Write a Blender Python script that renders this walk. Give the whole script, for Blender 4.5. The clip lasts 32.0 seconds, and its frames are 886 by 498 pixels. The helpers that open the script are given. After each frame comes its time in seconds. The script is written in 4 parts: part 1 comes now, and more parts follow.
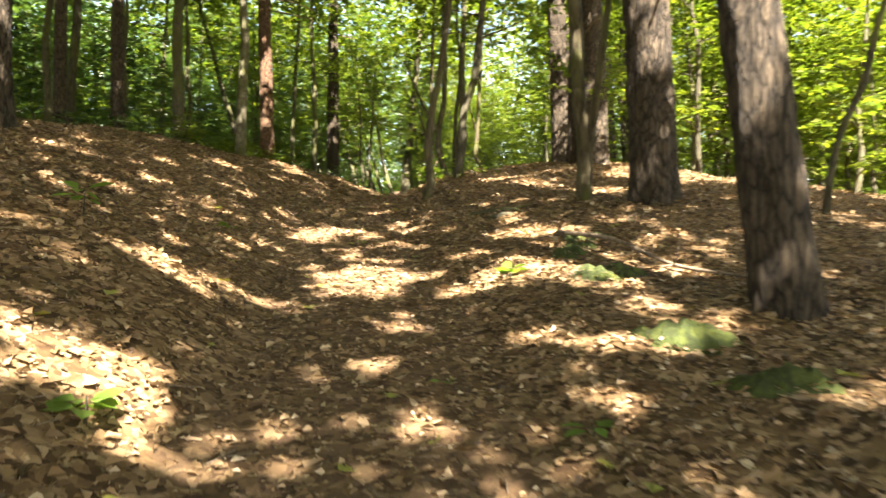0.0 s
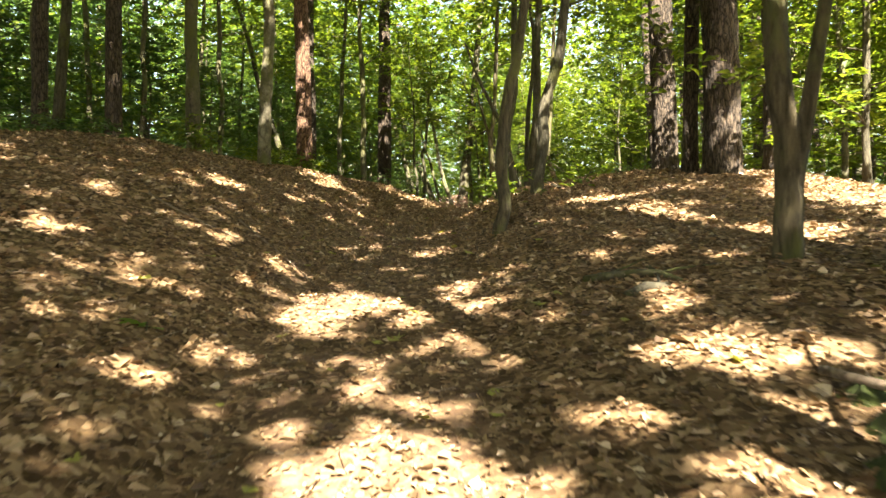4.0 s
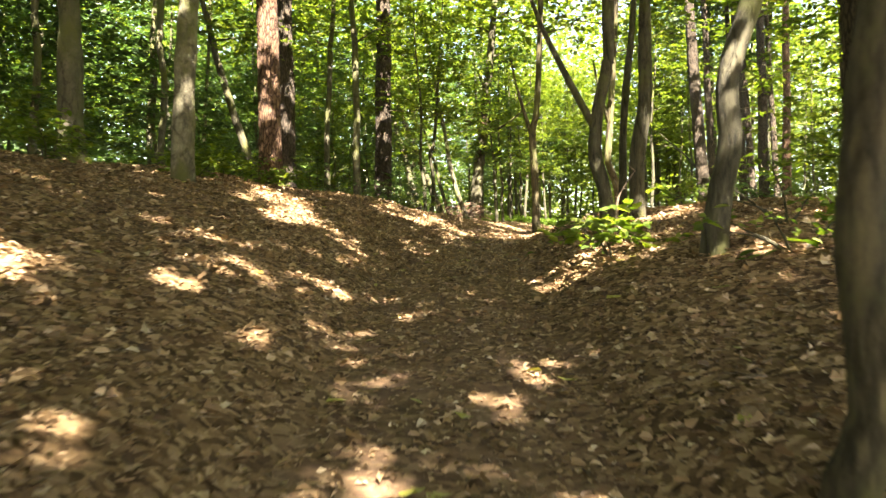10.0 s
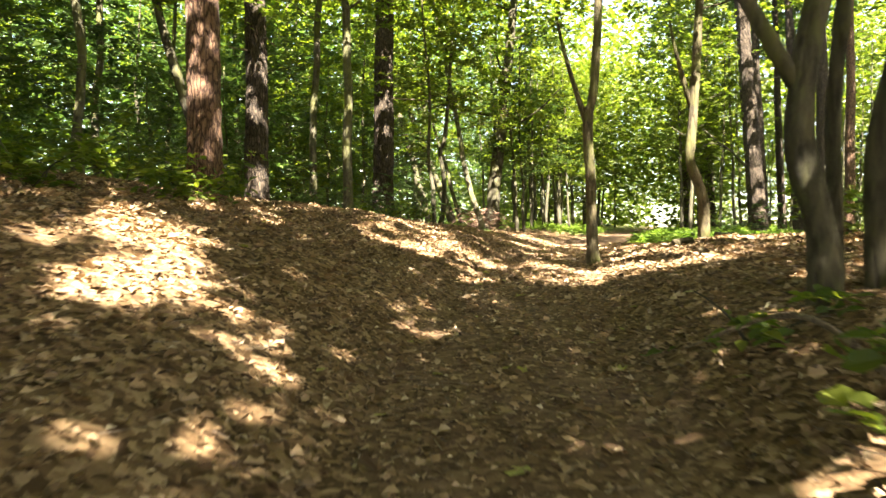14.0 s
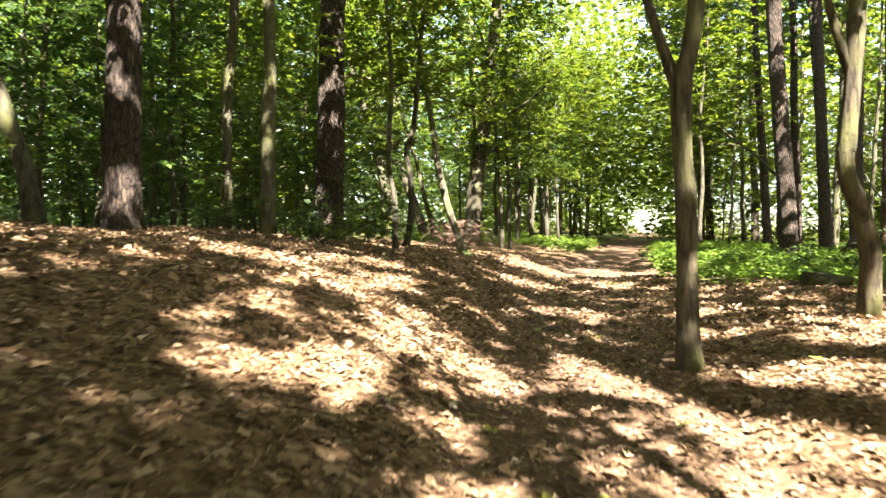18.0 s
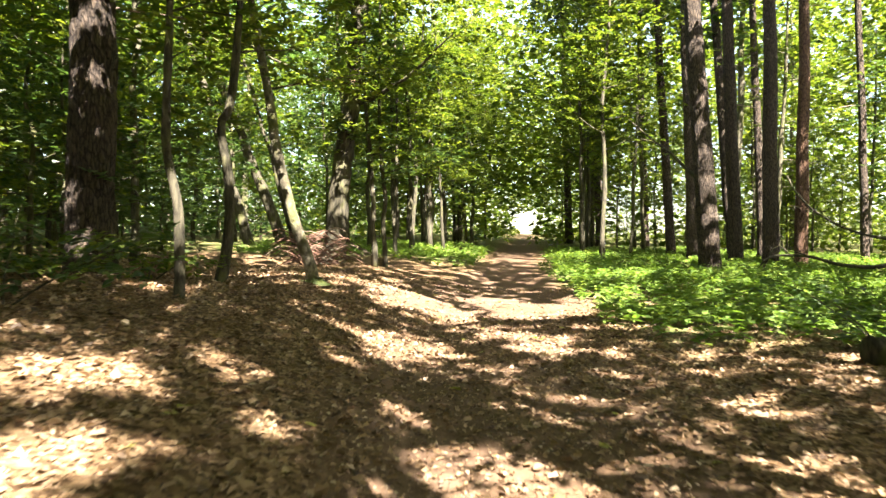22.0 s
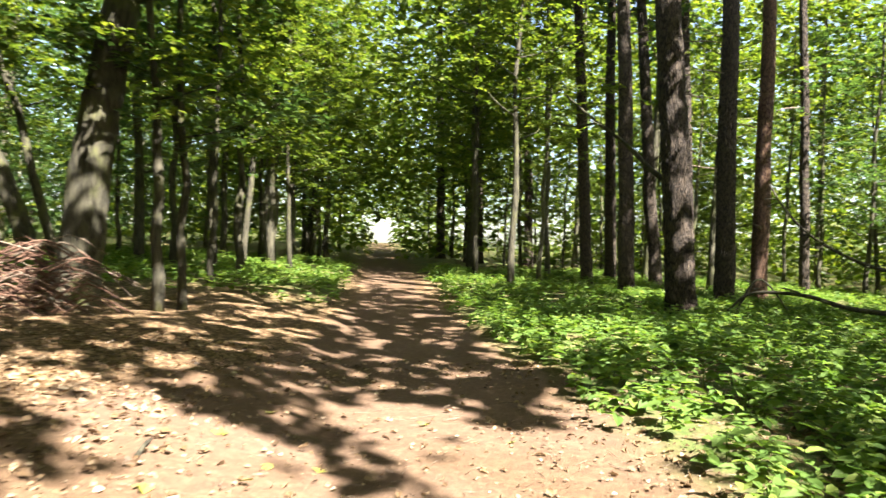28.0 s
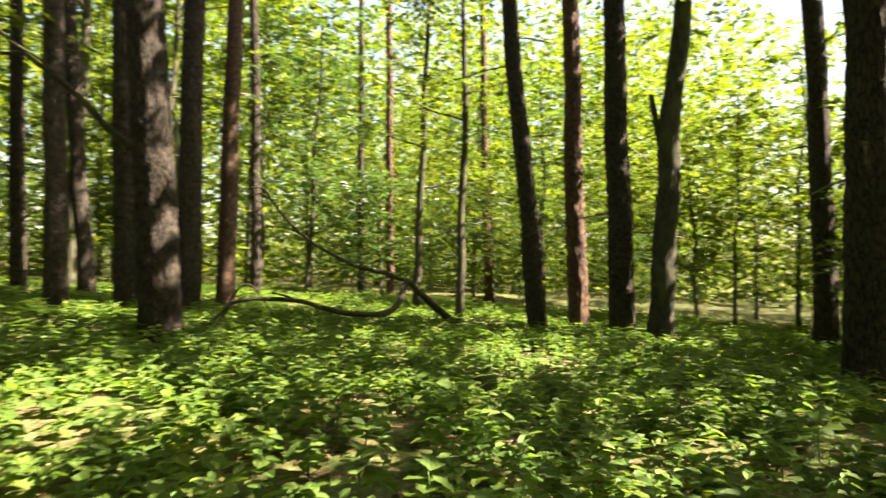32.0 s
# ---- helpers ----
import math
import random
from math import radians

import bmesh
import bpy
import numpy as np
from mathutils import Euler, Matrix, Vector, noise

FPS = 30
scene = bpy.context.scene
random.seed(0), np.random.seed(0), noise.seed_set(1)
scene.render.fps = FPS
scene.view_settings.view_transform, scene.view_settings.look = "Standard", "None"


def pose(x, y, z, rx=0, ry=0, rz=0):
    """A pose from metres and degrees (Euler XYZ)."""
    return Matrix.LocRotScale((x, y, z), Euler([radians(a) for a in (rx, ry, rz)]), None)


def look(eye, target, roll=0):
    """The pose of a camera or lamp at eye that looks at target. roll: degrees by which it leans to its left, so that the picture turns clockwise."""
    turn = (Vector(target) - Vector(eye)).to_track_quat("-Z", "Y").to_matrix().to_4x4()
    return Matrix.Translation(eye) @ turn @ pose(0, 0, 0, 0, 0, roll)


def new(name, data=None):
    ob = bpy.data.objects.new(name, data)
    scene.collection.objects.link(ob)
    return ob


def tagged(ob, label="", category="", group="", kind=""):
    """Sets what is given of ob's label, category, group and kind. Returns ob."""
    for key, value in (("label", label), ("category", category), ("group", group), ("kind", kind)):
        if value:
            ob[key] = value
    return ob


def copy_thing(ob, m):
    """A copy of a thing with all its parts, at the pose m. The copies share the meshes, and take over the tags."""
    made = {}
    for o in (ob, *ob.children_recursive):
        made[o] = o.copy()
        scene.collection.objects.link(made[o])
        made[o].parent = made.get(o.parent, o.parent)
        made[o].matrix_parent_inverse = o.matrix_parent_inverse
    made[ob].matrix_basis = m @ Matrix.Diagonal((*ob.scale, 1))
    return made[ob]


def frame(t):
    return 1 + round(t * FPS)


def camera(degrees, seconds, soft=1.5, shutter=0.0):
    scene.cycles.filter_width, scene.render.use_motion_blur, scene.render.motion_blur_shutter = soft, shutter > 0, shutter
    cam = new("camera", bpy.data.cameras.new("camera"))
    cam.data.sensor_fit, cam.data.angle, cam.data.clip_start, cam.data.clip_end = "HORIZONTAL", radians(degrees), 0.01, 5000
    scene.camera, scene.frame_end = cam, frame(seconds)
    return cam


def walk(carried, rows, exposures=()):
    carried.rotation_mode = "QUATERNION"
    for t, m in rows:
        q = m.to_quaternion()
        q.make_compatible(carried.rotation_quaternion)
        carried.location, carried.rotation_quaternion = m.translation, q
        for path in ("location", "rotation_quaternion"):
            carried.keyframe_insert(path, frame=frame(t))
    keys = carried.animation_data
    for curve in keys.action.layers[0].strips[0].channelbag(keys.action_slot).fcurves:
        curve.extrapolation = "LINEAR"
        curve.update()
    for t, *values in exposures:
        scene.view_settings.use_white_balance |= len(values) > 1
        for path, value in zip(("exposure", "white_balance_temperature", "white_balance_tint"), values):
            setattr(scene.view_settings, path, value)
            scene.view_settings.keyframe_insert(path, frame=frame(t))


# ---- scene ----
cam = camera(66.3, 32.0, 1.45, 0.7)
ROWS = [        # seconds, eye, yaw, pitch, lean to the right
    (0.0, 0.000, 0.000, 1.350, 1.03, 0.65, 0.05),
    (0.5, -0.023, 0.407, 1.419, 4.56, 0.64, -0.01),
    (1.0, -0.097, 0.837, 1.499, 6.37, 0.64, -0.09),
    (1.5, -0.021, 1.214, 1.549, 6.17, 0.64, -0.08),
    (2.0, -0.020, 1.627, 1.633, 6.17, 0.55, -0.08),
    (2.5, -0.113, 2.045, 1.736, 6.20, 0.52, -0.38),
    (4.5, -0.438, 3.825, 2.138, 5.94, 0.26, 0.23),
    (5.0, -0.628, 4.243, 2.207, 7.67, 0.23, 0.05),
    (5.5, -0.678, 4.652, 2.285, 7.47, 0.20, 0.06),
    (6.0, -0.753, 5.134, 2.370, 7.41, 0.08, 0.06),
    (6.5, -0.905, 5.616, 2.479, 7.27, 0.06, -0.13),
    (7.0, -0.979, 6.088, 2.546, 7.04, 0.06, -0.02),
    (7.5, -1.128, 6.564, 2.614, 7.41, 0.06, 0.06),
    (8.0, -1.229, 7.016, 2.715, 7.41, 0.14, -0.14),
    (8.5, -1.301, 7.500, 2.806, 7.21, 0.14, 0.07),
    (9.0, -1.408, 7.963, 2.866, 7.29, 0.17, 0.07),
    (9.5, -1.406, 8.384, 2.946, 5.91, 0.21, 0.13),
    (10.0, -1.417, 8.879, 3.010, 5.68, 0.07, 0.14),
    (10.5, -1.471, 9.407, 3.084, 5.77, 0.04, 0.14),
    (11.0, -1.499, 9.936, 3.147, 5.54, 0.10, 0.15),
    (11.5, -1.613, 10.453, 3.205, 6.14, 0.06, -0.08),
    (12.0, -1.655, 10.938, 3.296, 6.08, 0.15, -0.18),
    (12.5, -1.681, 11.501, 3.370, 6.17, 0.04, -0.18),
    (13.0, -1.746, 12.049, 3.449, 6.34, 0.03, 0.01),
    (13.5, -1.824, 12.567, 3.501, 6.00, 0.04, -0.07),
    (14.0, -1.948, 13.091, 3.564, 6.40, -0.02, -0.19),
    (14.5, -2.027, 13.683, 3.644, 6.49, 0.09, 0.21),
    (16.5, -2.156, 16.184, 4.033, 7.21, -0.23, -0.63),
    (17.0, -2.166, 16.768, 4.092, 4.42, -0.10, -0.70),
    (17.5, -2.268, 17.412, 4.150, 4.62, -0.16, -0.71),
    (18.0, -2.352, 18.007, 4.232, 4.13, -0.07, -0.79),
    (18.5, -2.430, 18.628, 4.307, 3.04, -0.01, -0.74),
    (19.0, -2.557, 19.185, 4.376, 1.75, 0.08, -0.78),
    (19.5, -2.523, 19.755, 4.434, -0.00, 0.02, -0.40),
    (20.0, -2.501, 20.383, 4.484, -0.03, -0.06, -0.30),
    (20.5, -2.404, 21.022, 4.530, -4.22, -0.04, -0.21),
    (21.0, -2.314, 21.643, 4.588, -4.36, -0.10, -0.30),
    (21.5, -2.217, 22.274, 4.672, -5.57, -0.08, -0.45),
    (22.0, -2.132, 22.936, 4.724, -6.06, -0.11, -0.53),
    (22.5, -2.075, 23.565, 4.780, -6.17, -0.14, -0.72),
    (23.0, -1.935, 24.208, 4.804, -6.55, -0.08, -1.00),
    (23.5, -1.848, 24.842, 4.828, -6.98, -0.26, -1.10),
    (24.0, -1.775, 25.471, 4.819, -8.89, 0.13, -1.30),
    (24.5, -1.810, 26.176, 4.833, -8.86, 0.05, -1.50),
    (26.5, -1.769, 28.882, 4.951, -10.14, 0.32, -2.04),
    (27.0, -1.695, 29.428, 4.990, -10.34, 0.32, -2.13),
    (27.5, -1.614, 29.858, 5.035, -15.45, 0.59, -2.11),
    (28.0, -1.437, 30.296, 5.070, -19.05, 0.77, -2.15),
    (28.5, -1.322, 30.761, 5.072, -25.06, 0.98, -2.20),
    (29.0, -1.102, 31.216, 5.074, -38.29, 1.44, -1.79),
    (29.5, -0.882, 31.745, 5.093, -45.95, 1.61, -1.43),
    (30.0, -0.803, 32.290, 5.090, -55.25, 1.91, -1.36),
    (30.5, -0.644, 32.783, 5.087, -58.63, 1.78, -0.98),
    (31.0, -0.419, 33.224, 5.113, -59.85, 1.85, -1.05),
    (31.5, -0.202, 33.663, 5.124, -61.68, 1.92, -1.01),
    (32.0, 0.040, 34.052, 5.125, -67.20, 1.93, -0.70),
]
walk(cam, [(t, pose(x, y, z, 90 + pitch, lean, yaw)) for t, x, y, z, yaw, pitch, lean in ROWS],
     exposures=((0, 3.85, 8000, 10), (7, 4.05, 8000, 10), (9.5, 4.25, 8000, 11), (12, 4.3, 8000, 11), (14, 4.22, 7900, 11), (17, 3.92, 7200, 16), (20, 3.88, 7100, 17), (23, 3.8, 7300, 14), (25, 3.72, 7200, 12), (27, 3.55, 6800, 12), (28.5, 3.22, 6900, 12), (30, 3.25, 8000, 13), (32, 3.3, 8200, 14)))

# --- world, sun ---
SUN_AZ, SUN_EL = math.atan2(0.40, -0.92), radians(50)      # from +y towards +x
sun_way = Vector((math.sin(SUN_AZ) * math.cos(SUN_EL), math.cos(SUN_AZ) * math.cos(SUN_EL), math.sin(SUN_EL)))
world = bpy.data.worlds.new("world")
scene.world = world
world.use_nodes = True
sky = world.node_tree.nodes.new("ShaderNodeTexSky")
sky.sky_type, sky.sun_disc = "NISHITA", False
sky.sun_elevation, sky.sun_rotation = SUN_EL, SUN_AZ
sky.air_density, sky.dust_density, sky.ozone_density = 1.0, 2.0, 0.0
world.node_tree.links.new(sky.outputs[0], world.node_tree.nodes["Background"].inputs[0])
world.node_tree.nodes["Background"].inputs[1].default_value = 0.05
sun = new("sun", bpy.data.lights.new("sun", "SUN"))
sun.data.energy, sun.data.angle, sun.data.color = 5.0, radians(0.55), (1.0, 0.97, 0.95)
sun.matrix_world = look(sun_way * 60, (0, 0, 0))


# --- materials ---
def material(name, rough=0.8):
    m = bpy.data.materials.new(name)
    m.use_nodes = True
    bsdf = m.node_tree.nodes["Principled BSDF"]
    bsdf.inputs["Roughness"].default_value = rough
    bsdf.inputs["Specular IOR Level"].default_value = 0.3
    return m, m.node_tree.nodes, m.node_tree.links, bsdf


def ramp(nodes, links, source, stops):
    r = nodes.new("ShaderNodeValToRGB")
    els = r.color_ramp.elements
    while len(els) < len(stops):
        els.new(0.5)
    for el, (at, colour) in zip(els, stops):
        el.position, el.color = at, (*colour, 1)
    links.new(source, r.inputs[0])
    return r.outputs[0]


def tex_noise(nodes, links, scale, detail=4.0, rough=0.55, vector=None):
    n = nodes.new("ShaderNodeTexNoise")
    n.inputs["Scale"].default_value, n.inputs["Detail"].default_value, n.inputs["Roughness"].default_value = scale, detail, rough
    if vector is not None:
        links.new(vector, n.inputs["Vector"])
    return n.outputs["Fac"]


def mixed(nodes, links, fac, a, b, kind="MIX"):
    m = nodes.new("ShaderNodeMix")
    m.data_type, m.blend_type = "RGBA", kind
    for socket, v in ((m.inputs["Factor"], fac), (m.inputs[6], a), (m.inputs[7], b)):
        if isinstance(v, (int, float)):
            socket.default_value = v
        elif isinstance(v, tuple):
            socket.default_value = (*v, 1)
        else:
            links.new(v, socket)
    return m.outputs[2]


def bumped(nodes, links, bsdf, height, strength, distance):
    b = nodes.new("ShaderNodeBump")
    b.inputs["Strength"].default_value, b.inputs["Distance"].default_value = strength, distance
    links.new(height, b.inputs["Height"])
    links.new(b.outputs[0], bsdf.inputs["Normal"])


def coords(nodes, links, scale=(1, 1, 1), which="Object"):
    tc, mp = nodes.new("ShaderNodeTexCoord"), nodes.new("ShaderNodeMapping")
    links.new(tc.outputs[which], mp.inputs[0])
    mp.inputs["Scale"].default_value = scale
    return mp.outputs[0]


def leaf_material(name, stops, through_light=0.5, rough=0.45, glow_tint=(1.25, 1.2, 0.55), spec=0.35):
    """Thin leaves: each leaf of a mesh takes its own colour from the ramp, and light passes through."""
    m, n, l, bsdf = material(name, rough)
    bsdf.inputs["Specular IOR Level"].default_value = spec
    geo = n.new("ShaderNodeNewGeometry")
    colour = ramp(n, l, geo.outputs["Random Per Island"], stops)
    vein = tex_noise(n, l, 30.0, 2.0)
    colour = mixed(n, l, 0.25, colour, ramp(n, l, vein, ((0.3, (0.5, 0.5, 0.5)), (0.7, (1, 1, 1)))), "MULTIPLY")
    l.new(colour, bsdf.inputs["Base Color"])
    if through_light:
        tr = n.new("ShaderNodeBsdfTranslucent")
        l.new(mixed(n, l, 1.0, colour, glow_tint, "MULTIPLY"), tr.inputs[0])
        mix = n.new("ShaderNodeMixShader")
        mix.inputs[0].default_value = through_light
        l.new(bsdf.outputs[0], mix.inputs[1])
        l.new(tr.outputs[0], mix.inputs[2])
        l.new(mix.outputs[0], n["Material Output"].inputs[0])
    return m


BEECH = leaf_material("beech_leaf", ((0, (0.042, 0.075, 0.014)), (0.5, (0.076, 0.114, 0.021)), (1, (0.142, 0.168, 0.032))), 0.56, 0.5, (1.5, 1.55, 0.6), 0.32)
MAPLE = leaf_material("deep_green_leaf", ((0, (0.030, 0.060, 0.020)), (0.6, (0.045, 0.086, 0.026)), (1, (0.085, 0.125, 0.032))), 0.5, 0.38, (1.5, 1.6, 0.8), 0.5)
HERB = leaf_material("herb_leaf", ((0, (0.075, 0.142, 0.030)), (0.6, (0.115, 0.188, 0.040)), (1, (0.180, 0.235, 0.050))), 0.48, 0.55, (1.35, 1.45, 0.65), 0.2)
NEEDLE = leaf_material("pine_needle", ((0, (0.02, 0.045, 0.016)), (1, (0.045, 0.075, 0.022))), 0.15, 0.5)
LITTER = leaf_material("dry_leaf", ((0, (0.044, 0.025, 0.011)), (0.25, (0.122, 0.076, 0.036)), (0.6, (0.212, 0.141, 0.075)), (0.93, (0.315, 0.227, 0.138)), (1, (0.44, 0.36, 0.255))), 0.12, 0.6, (1.1, 0.9, 0.6), 0.35)
GREEN_LITTER = leaf_material("fallen_green_leaf", ((0, (0.12, 0.15, 0.03)), (1, (0.3, 0.28, 0.06))), 0.2, 0.5)


def bark(name, dark, mid, light, scale, stretch, relief, moss=0.0, patch=None, crack=0.0):
    m, n, l, bsdf = material(name, 0.88)
    v = coords(n, l, (scale, scale, scale * stretch))
    warp = n.new("ShaderNodeTexNoise")
    warp.inputs["Scale"].default_value, warp.inputs["Detail"].default_value = 1.4, 5.0
    l.new(v, warp.inputs["Vector"])
    vm = n.new("ShaderNodeVectorMath")
    vm.operation = "MULTIPLY_ADD"
    vm.inputs[1].default_value = (0.9, 0.9, 0.9)
    l.new(warp.outputs["Color"], vm.inputs[0])
    l.new(v, vm.inputs[2])
    cell = n.new("ShaderNodeTexVoronoi")
    cell.feature = "DISTANCE_TO_EDGE"
    cell.inputs["Scale"].default_value = 1.0
    l.new(vm.outputs[0], cell.inputs["Vector"])
    grain = tex_noise(n, l, 2.6, 8.0, 0.72, v)
    seam = n.new("ShaderNodeMath")
    seam.operation = "MULTIPLY_ADD"
    seam.inputs[1].default_value = 0.9 + crack
    l.new(cell.outputs[0], seam.inputs[0])
    softer = n.new("ShaderNodeMath")
    softer.operation = "MULTIPLY_ADD"
    softer.inputs[1].default_value, softer.inputs[2].default_value = 1 - .4 * crack, .08 * crack
    l.new(grain, softer.inputs[0])
    l.new(softer.outputs[0], seam.inputs[2])
    plates = ramp(n, l, seam.outputs[0], ((0.42, (0, 0, 0)), (0.62, (0.75, 0.75, 0.75)), (0.9, (1, 1, 1))))
    tone = ramp(n, l, tex_noise(n, l, 5.5, 5.0, 0.7, v), ((0.32, mid), (0.68, light)))
    colour = mixed(n, l, plates, dark, tone)
    blot = tex_noise(n, l, 3.6, 4.0, 0.65, coords(n, l, (1, 1, 0.6)))
    if patch:
        colour = mixed(n, l, ramp(n, l, blot, ((0.48, (0, 0, 0)), (0.62, (1, 1, 1)))), colour, patch)
    if moss:
        green = ramp(n, l, tex_noise(n, l, 2.3, 5.0, 0.65, coords(n, l, (1, 1, 0.6))), ((0.62 - moss * 0.35, (0, 0, 0)), (0.72 - moss * 0.2, (1, 1, 1))))
        colour = mixed(n, l, green, colour, (0.075, 0.08, 0.023))
    l.new(colour, bsdf.inputs["Base Color"])
    high = n.new("ShaderNodeMath")
    high.operation = "MULTIPLY_ADD"
    l.new(grain, high.inputs[0])
    high.inputs[1].default_value = 0.45
    l.new(plates, high.inputs[2])
    bumped(n, l, bsdf, high.outputs[0], 0.9, relief)
    return m


PINE_BARK = bark("pine_bark", (0.015, 0.011, 0.008), (0.042, 0.031, 0.021), (0.108, 0.082, 0.056), 20.0, 0.25, 0.06, crack=0.8)
PINE_RED = bark("red_pine_bark", (0.035, 0.016, 0.01), (0.105, 0.056, 0.033), (0.20, 0.12, 0.072), 20.0, 0.25, 0.04, crack=0.7)
GREY_BARK = bark("grey_bark", (0.024, 0.021, 0.014), (0.058, 0.052, 0.034), (0.125, 0.115, 0.078), 7.0, 0.45, 0.012, 0.5, patch=(0.062, 0.062, 0.034))
DARK_BARK = bark("dark_bark", (0.017, 0.016, 0.010), (0.040, 0.036, 0.022), (0.082, 0.075, 0.046), 9.0, 0.25, 0.012, 0.3)
MOSSY_BARK = bark("mossy_bark", (0.02, 0.017, 0.009), (0.045, 0.037, 0.02), (0.10, 0.082, 0.046), 10.0, 0.22, 0.012, 0.4)
PALE_BARK = bark("pale_bark", (0.04, 0.034, 0.022), (0.10, 0.092, 0.06), (0.21, 0.197, 0.135), 6.0, 0.7, 0.012, 0.4, patch=(0.055, 0.048, 0.03))
BRUSH = bark("red_brown_twigs", (0.032, 0.015, 0.009), (0.09, 0.046, 0.028), (0.17, 0.098, 0.064), 16.0, 0.3, 0.004)
DEAD_WOOD = bark("dead_wood", (0.05, 0.035, 0.025), (0.13, 0.095, 0.065), (0.25, 0.195, 0.14), 16.0, 0.3, 0.006)


def moss_material():
    m, n, l, bsdf = material("moss", 0.95)
    colour = ramp(n, l, tex_noise(n, l, 14.0, 6.0, 0.7, coords(n, l)), ((0.28, (0.018, 0.016, 0.008)), (0.45, (0.026, 0.038, 0.010)), (0.6, (0.056, 0.070, 0.015)), (0.76, (0.12, 0.12, 0.03))))
    l.new(colour, bsdf.inputs["Base Color"])
    bumped(n, l, bsdf, tex_noise(n, l, 60.0, 5.0, 0.7, coords(n, l)), 0.8, 0.02)
    return m


MOSS = moss_material()


def ground_material():
    """Forest floor: trodden earth with needles where the attribute 'trodden' is 1, leaf mould elsewhere, green where 'green' is 1."""
    m, n, l, bsdf = material("forest_floor", 0.92)
    bsdf.inputs["Specular IOR Level"].default_value = 0.15
    v = coords(n, l)
    wide = tex_noise(n, l, 0.7, 5.0, 0.6, v)
    fine = tex_noise(n, l, 26.0, 6.0, 0.7, v)
    grit = tex_noise(n, l, 110.0, 4.0, 0.75, v)
    warp = n.new("ShaderNodeTexNoise")
    warp.inputs["Scale"].default_value = 9.0
    l.new(v, warp.inputs["Vector"])
    vm = n.new("ShaderNodeVectorMath")
    vm.operation = "MULTIPLY_ADD"
    vm.inputs[1].default_value = (0.12, 0.12, 0.12)
    l.new(warp.outputs["Color"], vm.inputs[0])
    l.new(v, vm.inputs[2])
    cell = n.new("ShaderNodeTexVoronoi")
    cell.inputs["Scale"].default_value = 26.0
    l.new(vm.outputs[0], cell.inputs["Vector"])
    sep = n.new("ShaderNodeSeparateColor")
    l.new(cell.outputs["Color"], sep.inputs[0])
    leafy = ramp(n, l, sep.outputs[0], ((0, (0.034, 0.019, 0.009)), (0.3, (0.082, 0.050, 0.024)), (0.7, (0.160, 0.104, 0.054)), (1, (0.27, 0.19, 0.11))))
    leafy = mixed(n, l, 0.6, leafy, ramp(n, l, fine, ((0.25, (0.45, 0.42, 0.4)), (0.7, (1.1, 1.1, 1.1)))), "MULTIPLY")
    earth = ramp(n, l, grit, ((0.28, (0.024, 0.014, 0.008)), (0.5, (0.090, 0.055, 0.031)), (0.75, (0.20, 0.133, 0.088))))
    earth = mixed(n, l, ramp(n, l, wide, ((0.35, (0, 0, 0)), (0.65, (1, 1, 1)))), earth, mixed(n, l, 0.5, earth, (0.125, 0.083, 0.062)))
    where = n.new("ShaderNodeAttribute")
    where.attribute_name = "trodden"
    ragged = n.new("ShaderNodeMath")
    ragged.operation = "ADD"
    l.new(where.outputs["Fac"], ragged.inputs[0])
    sub = n.new("ShaderNodeMath")
    sub.operation = "MULTIPLY_ADD"
    sub.inputs[1].default_value, sub.inputs[2].default_value = 0.9, -0.45
    l.new(tex_noise(n, l, 5.0, 5.0, 0.7, v), sub.inputs[0])
    l.new(sub.outputs[0], ragged.inputs[1])
    colour = mixed(n, l, ramp(n, l, ragged.outputs[0], ((0.35, (0, 0, 0)), (0.75, (0.8, 0.8, 0.8)))), leafy, earth)
    grn = n.new("ShaderNodeAttribute")
    grn.attribute_name = "green"
    spread = n.new("ShaderNodeMath")
    spread.operation = "MULTIPLY"
    l.new(grn.outputs["Fac"], spread.inputs[0])
    l.new(ramp(n, l, tex_noise(n, l, 3.0, 5.0, 0.7, v), ((0.35, (0, 0, 0)), (0.6, (1, 1, 1)))), spread.inputs[1])
    colour = mixed(n, l, spread.outputs[0], colour, ramp(n, l, fine, ((0.3, (0.02, 0.04, 0.01)), (0.7, (0.09, 0.14, 0.03)))))
    l.new(colour, bsdf.inputs["Base Color"])
    hs = n.new("ShaderNodeMath")
    hs.operation = "ADD"
    l.new(fine, hs.inputs[0])
    l.new(sep.outputs[1], hs.inputs[1])
    bumped(n, l, bsdf, hs.outputs[0], 0.7, 0.02)
    return m


FLOOR = ground_material()


# --- helpers ---
def mesh_of(name, verts, faces, mat, smooth=False):
    me = bpy.data.meshes.new(name)
    me.from_pydata([tuple(v) for v in verts] if not isinstance(verts, np.ndarray) else verts.tolist(), [], faces if isinstance(faces, list) else faces.tolist())
    me.materials.append(mat)
    if smooth:
        me.shade_smooth()
    me.update()
    return me


def thing(name, at, label, category, group="", kind=""):
    ob = new(name)
    ob.empty_display_size = 0.2
    ob.matrix_world = Matrix.Translation(at)
    return tagged(ob, label, category, group, kind)


def piece(name, me, parent, label=""):
    ob = new(name, me)
    ob.parent = parent
    if label:
        ob["label"] = label
    return ob


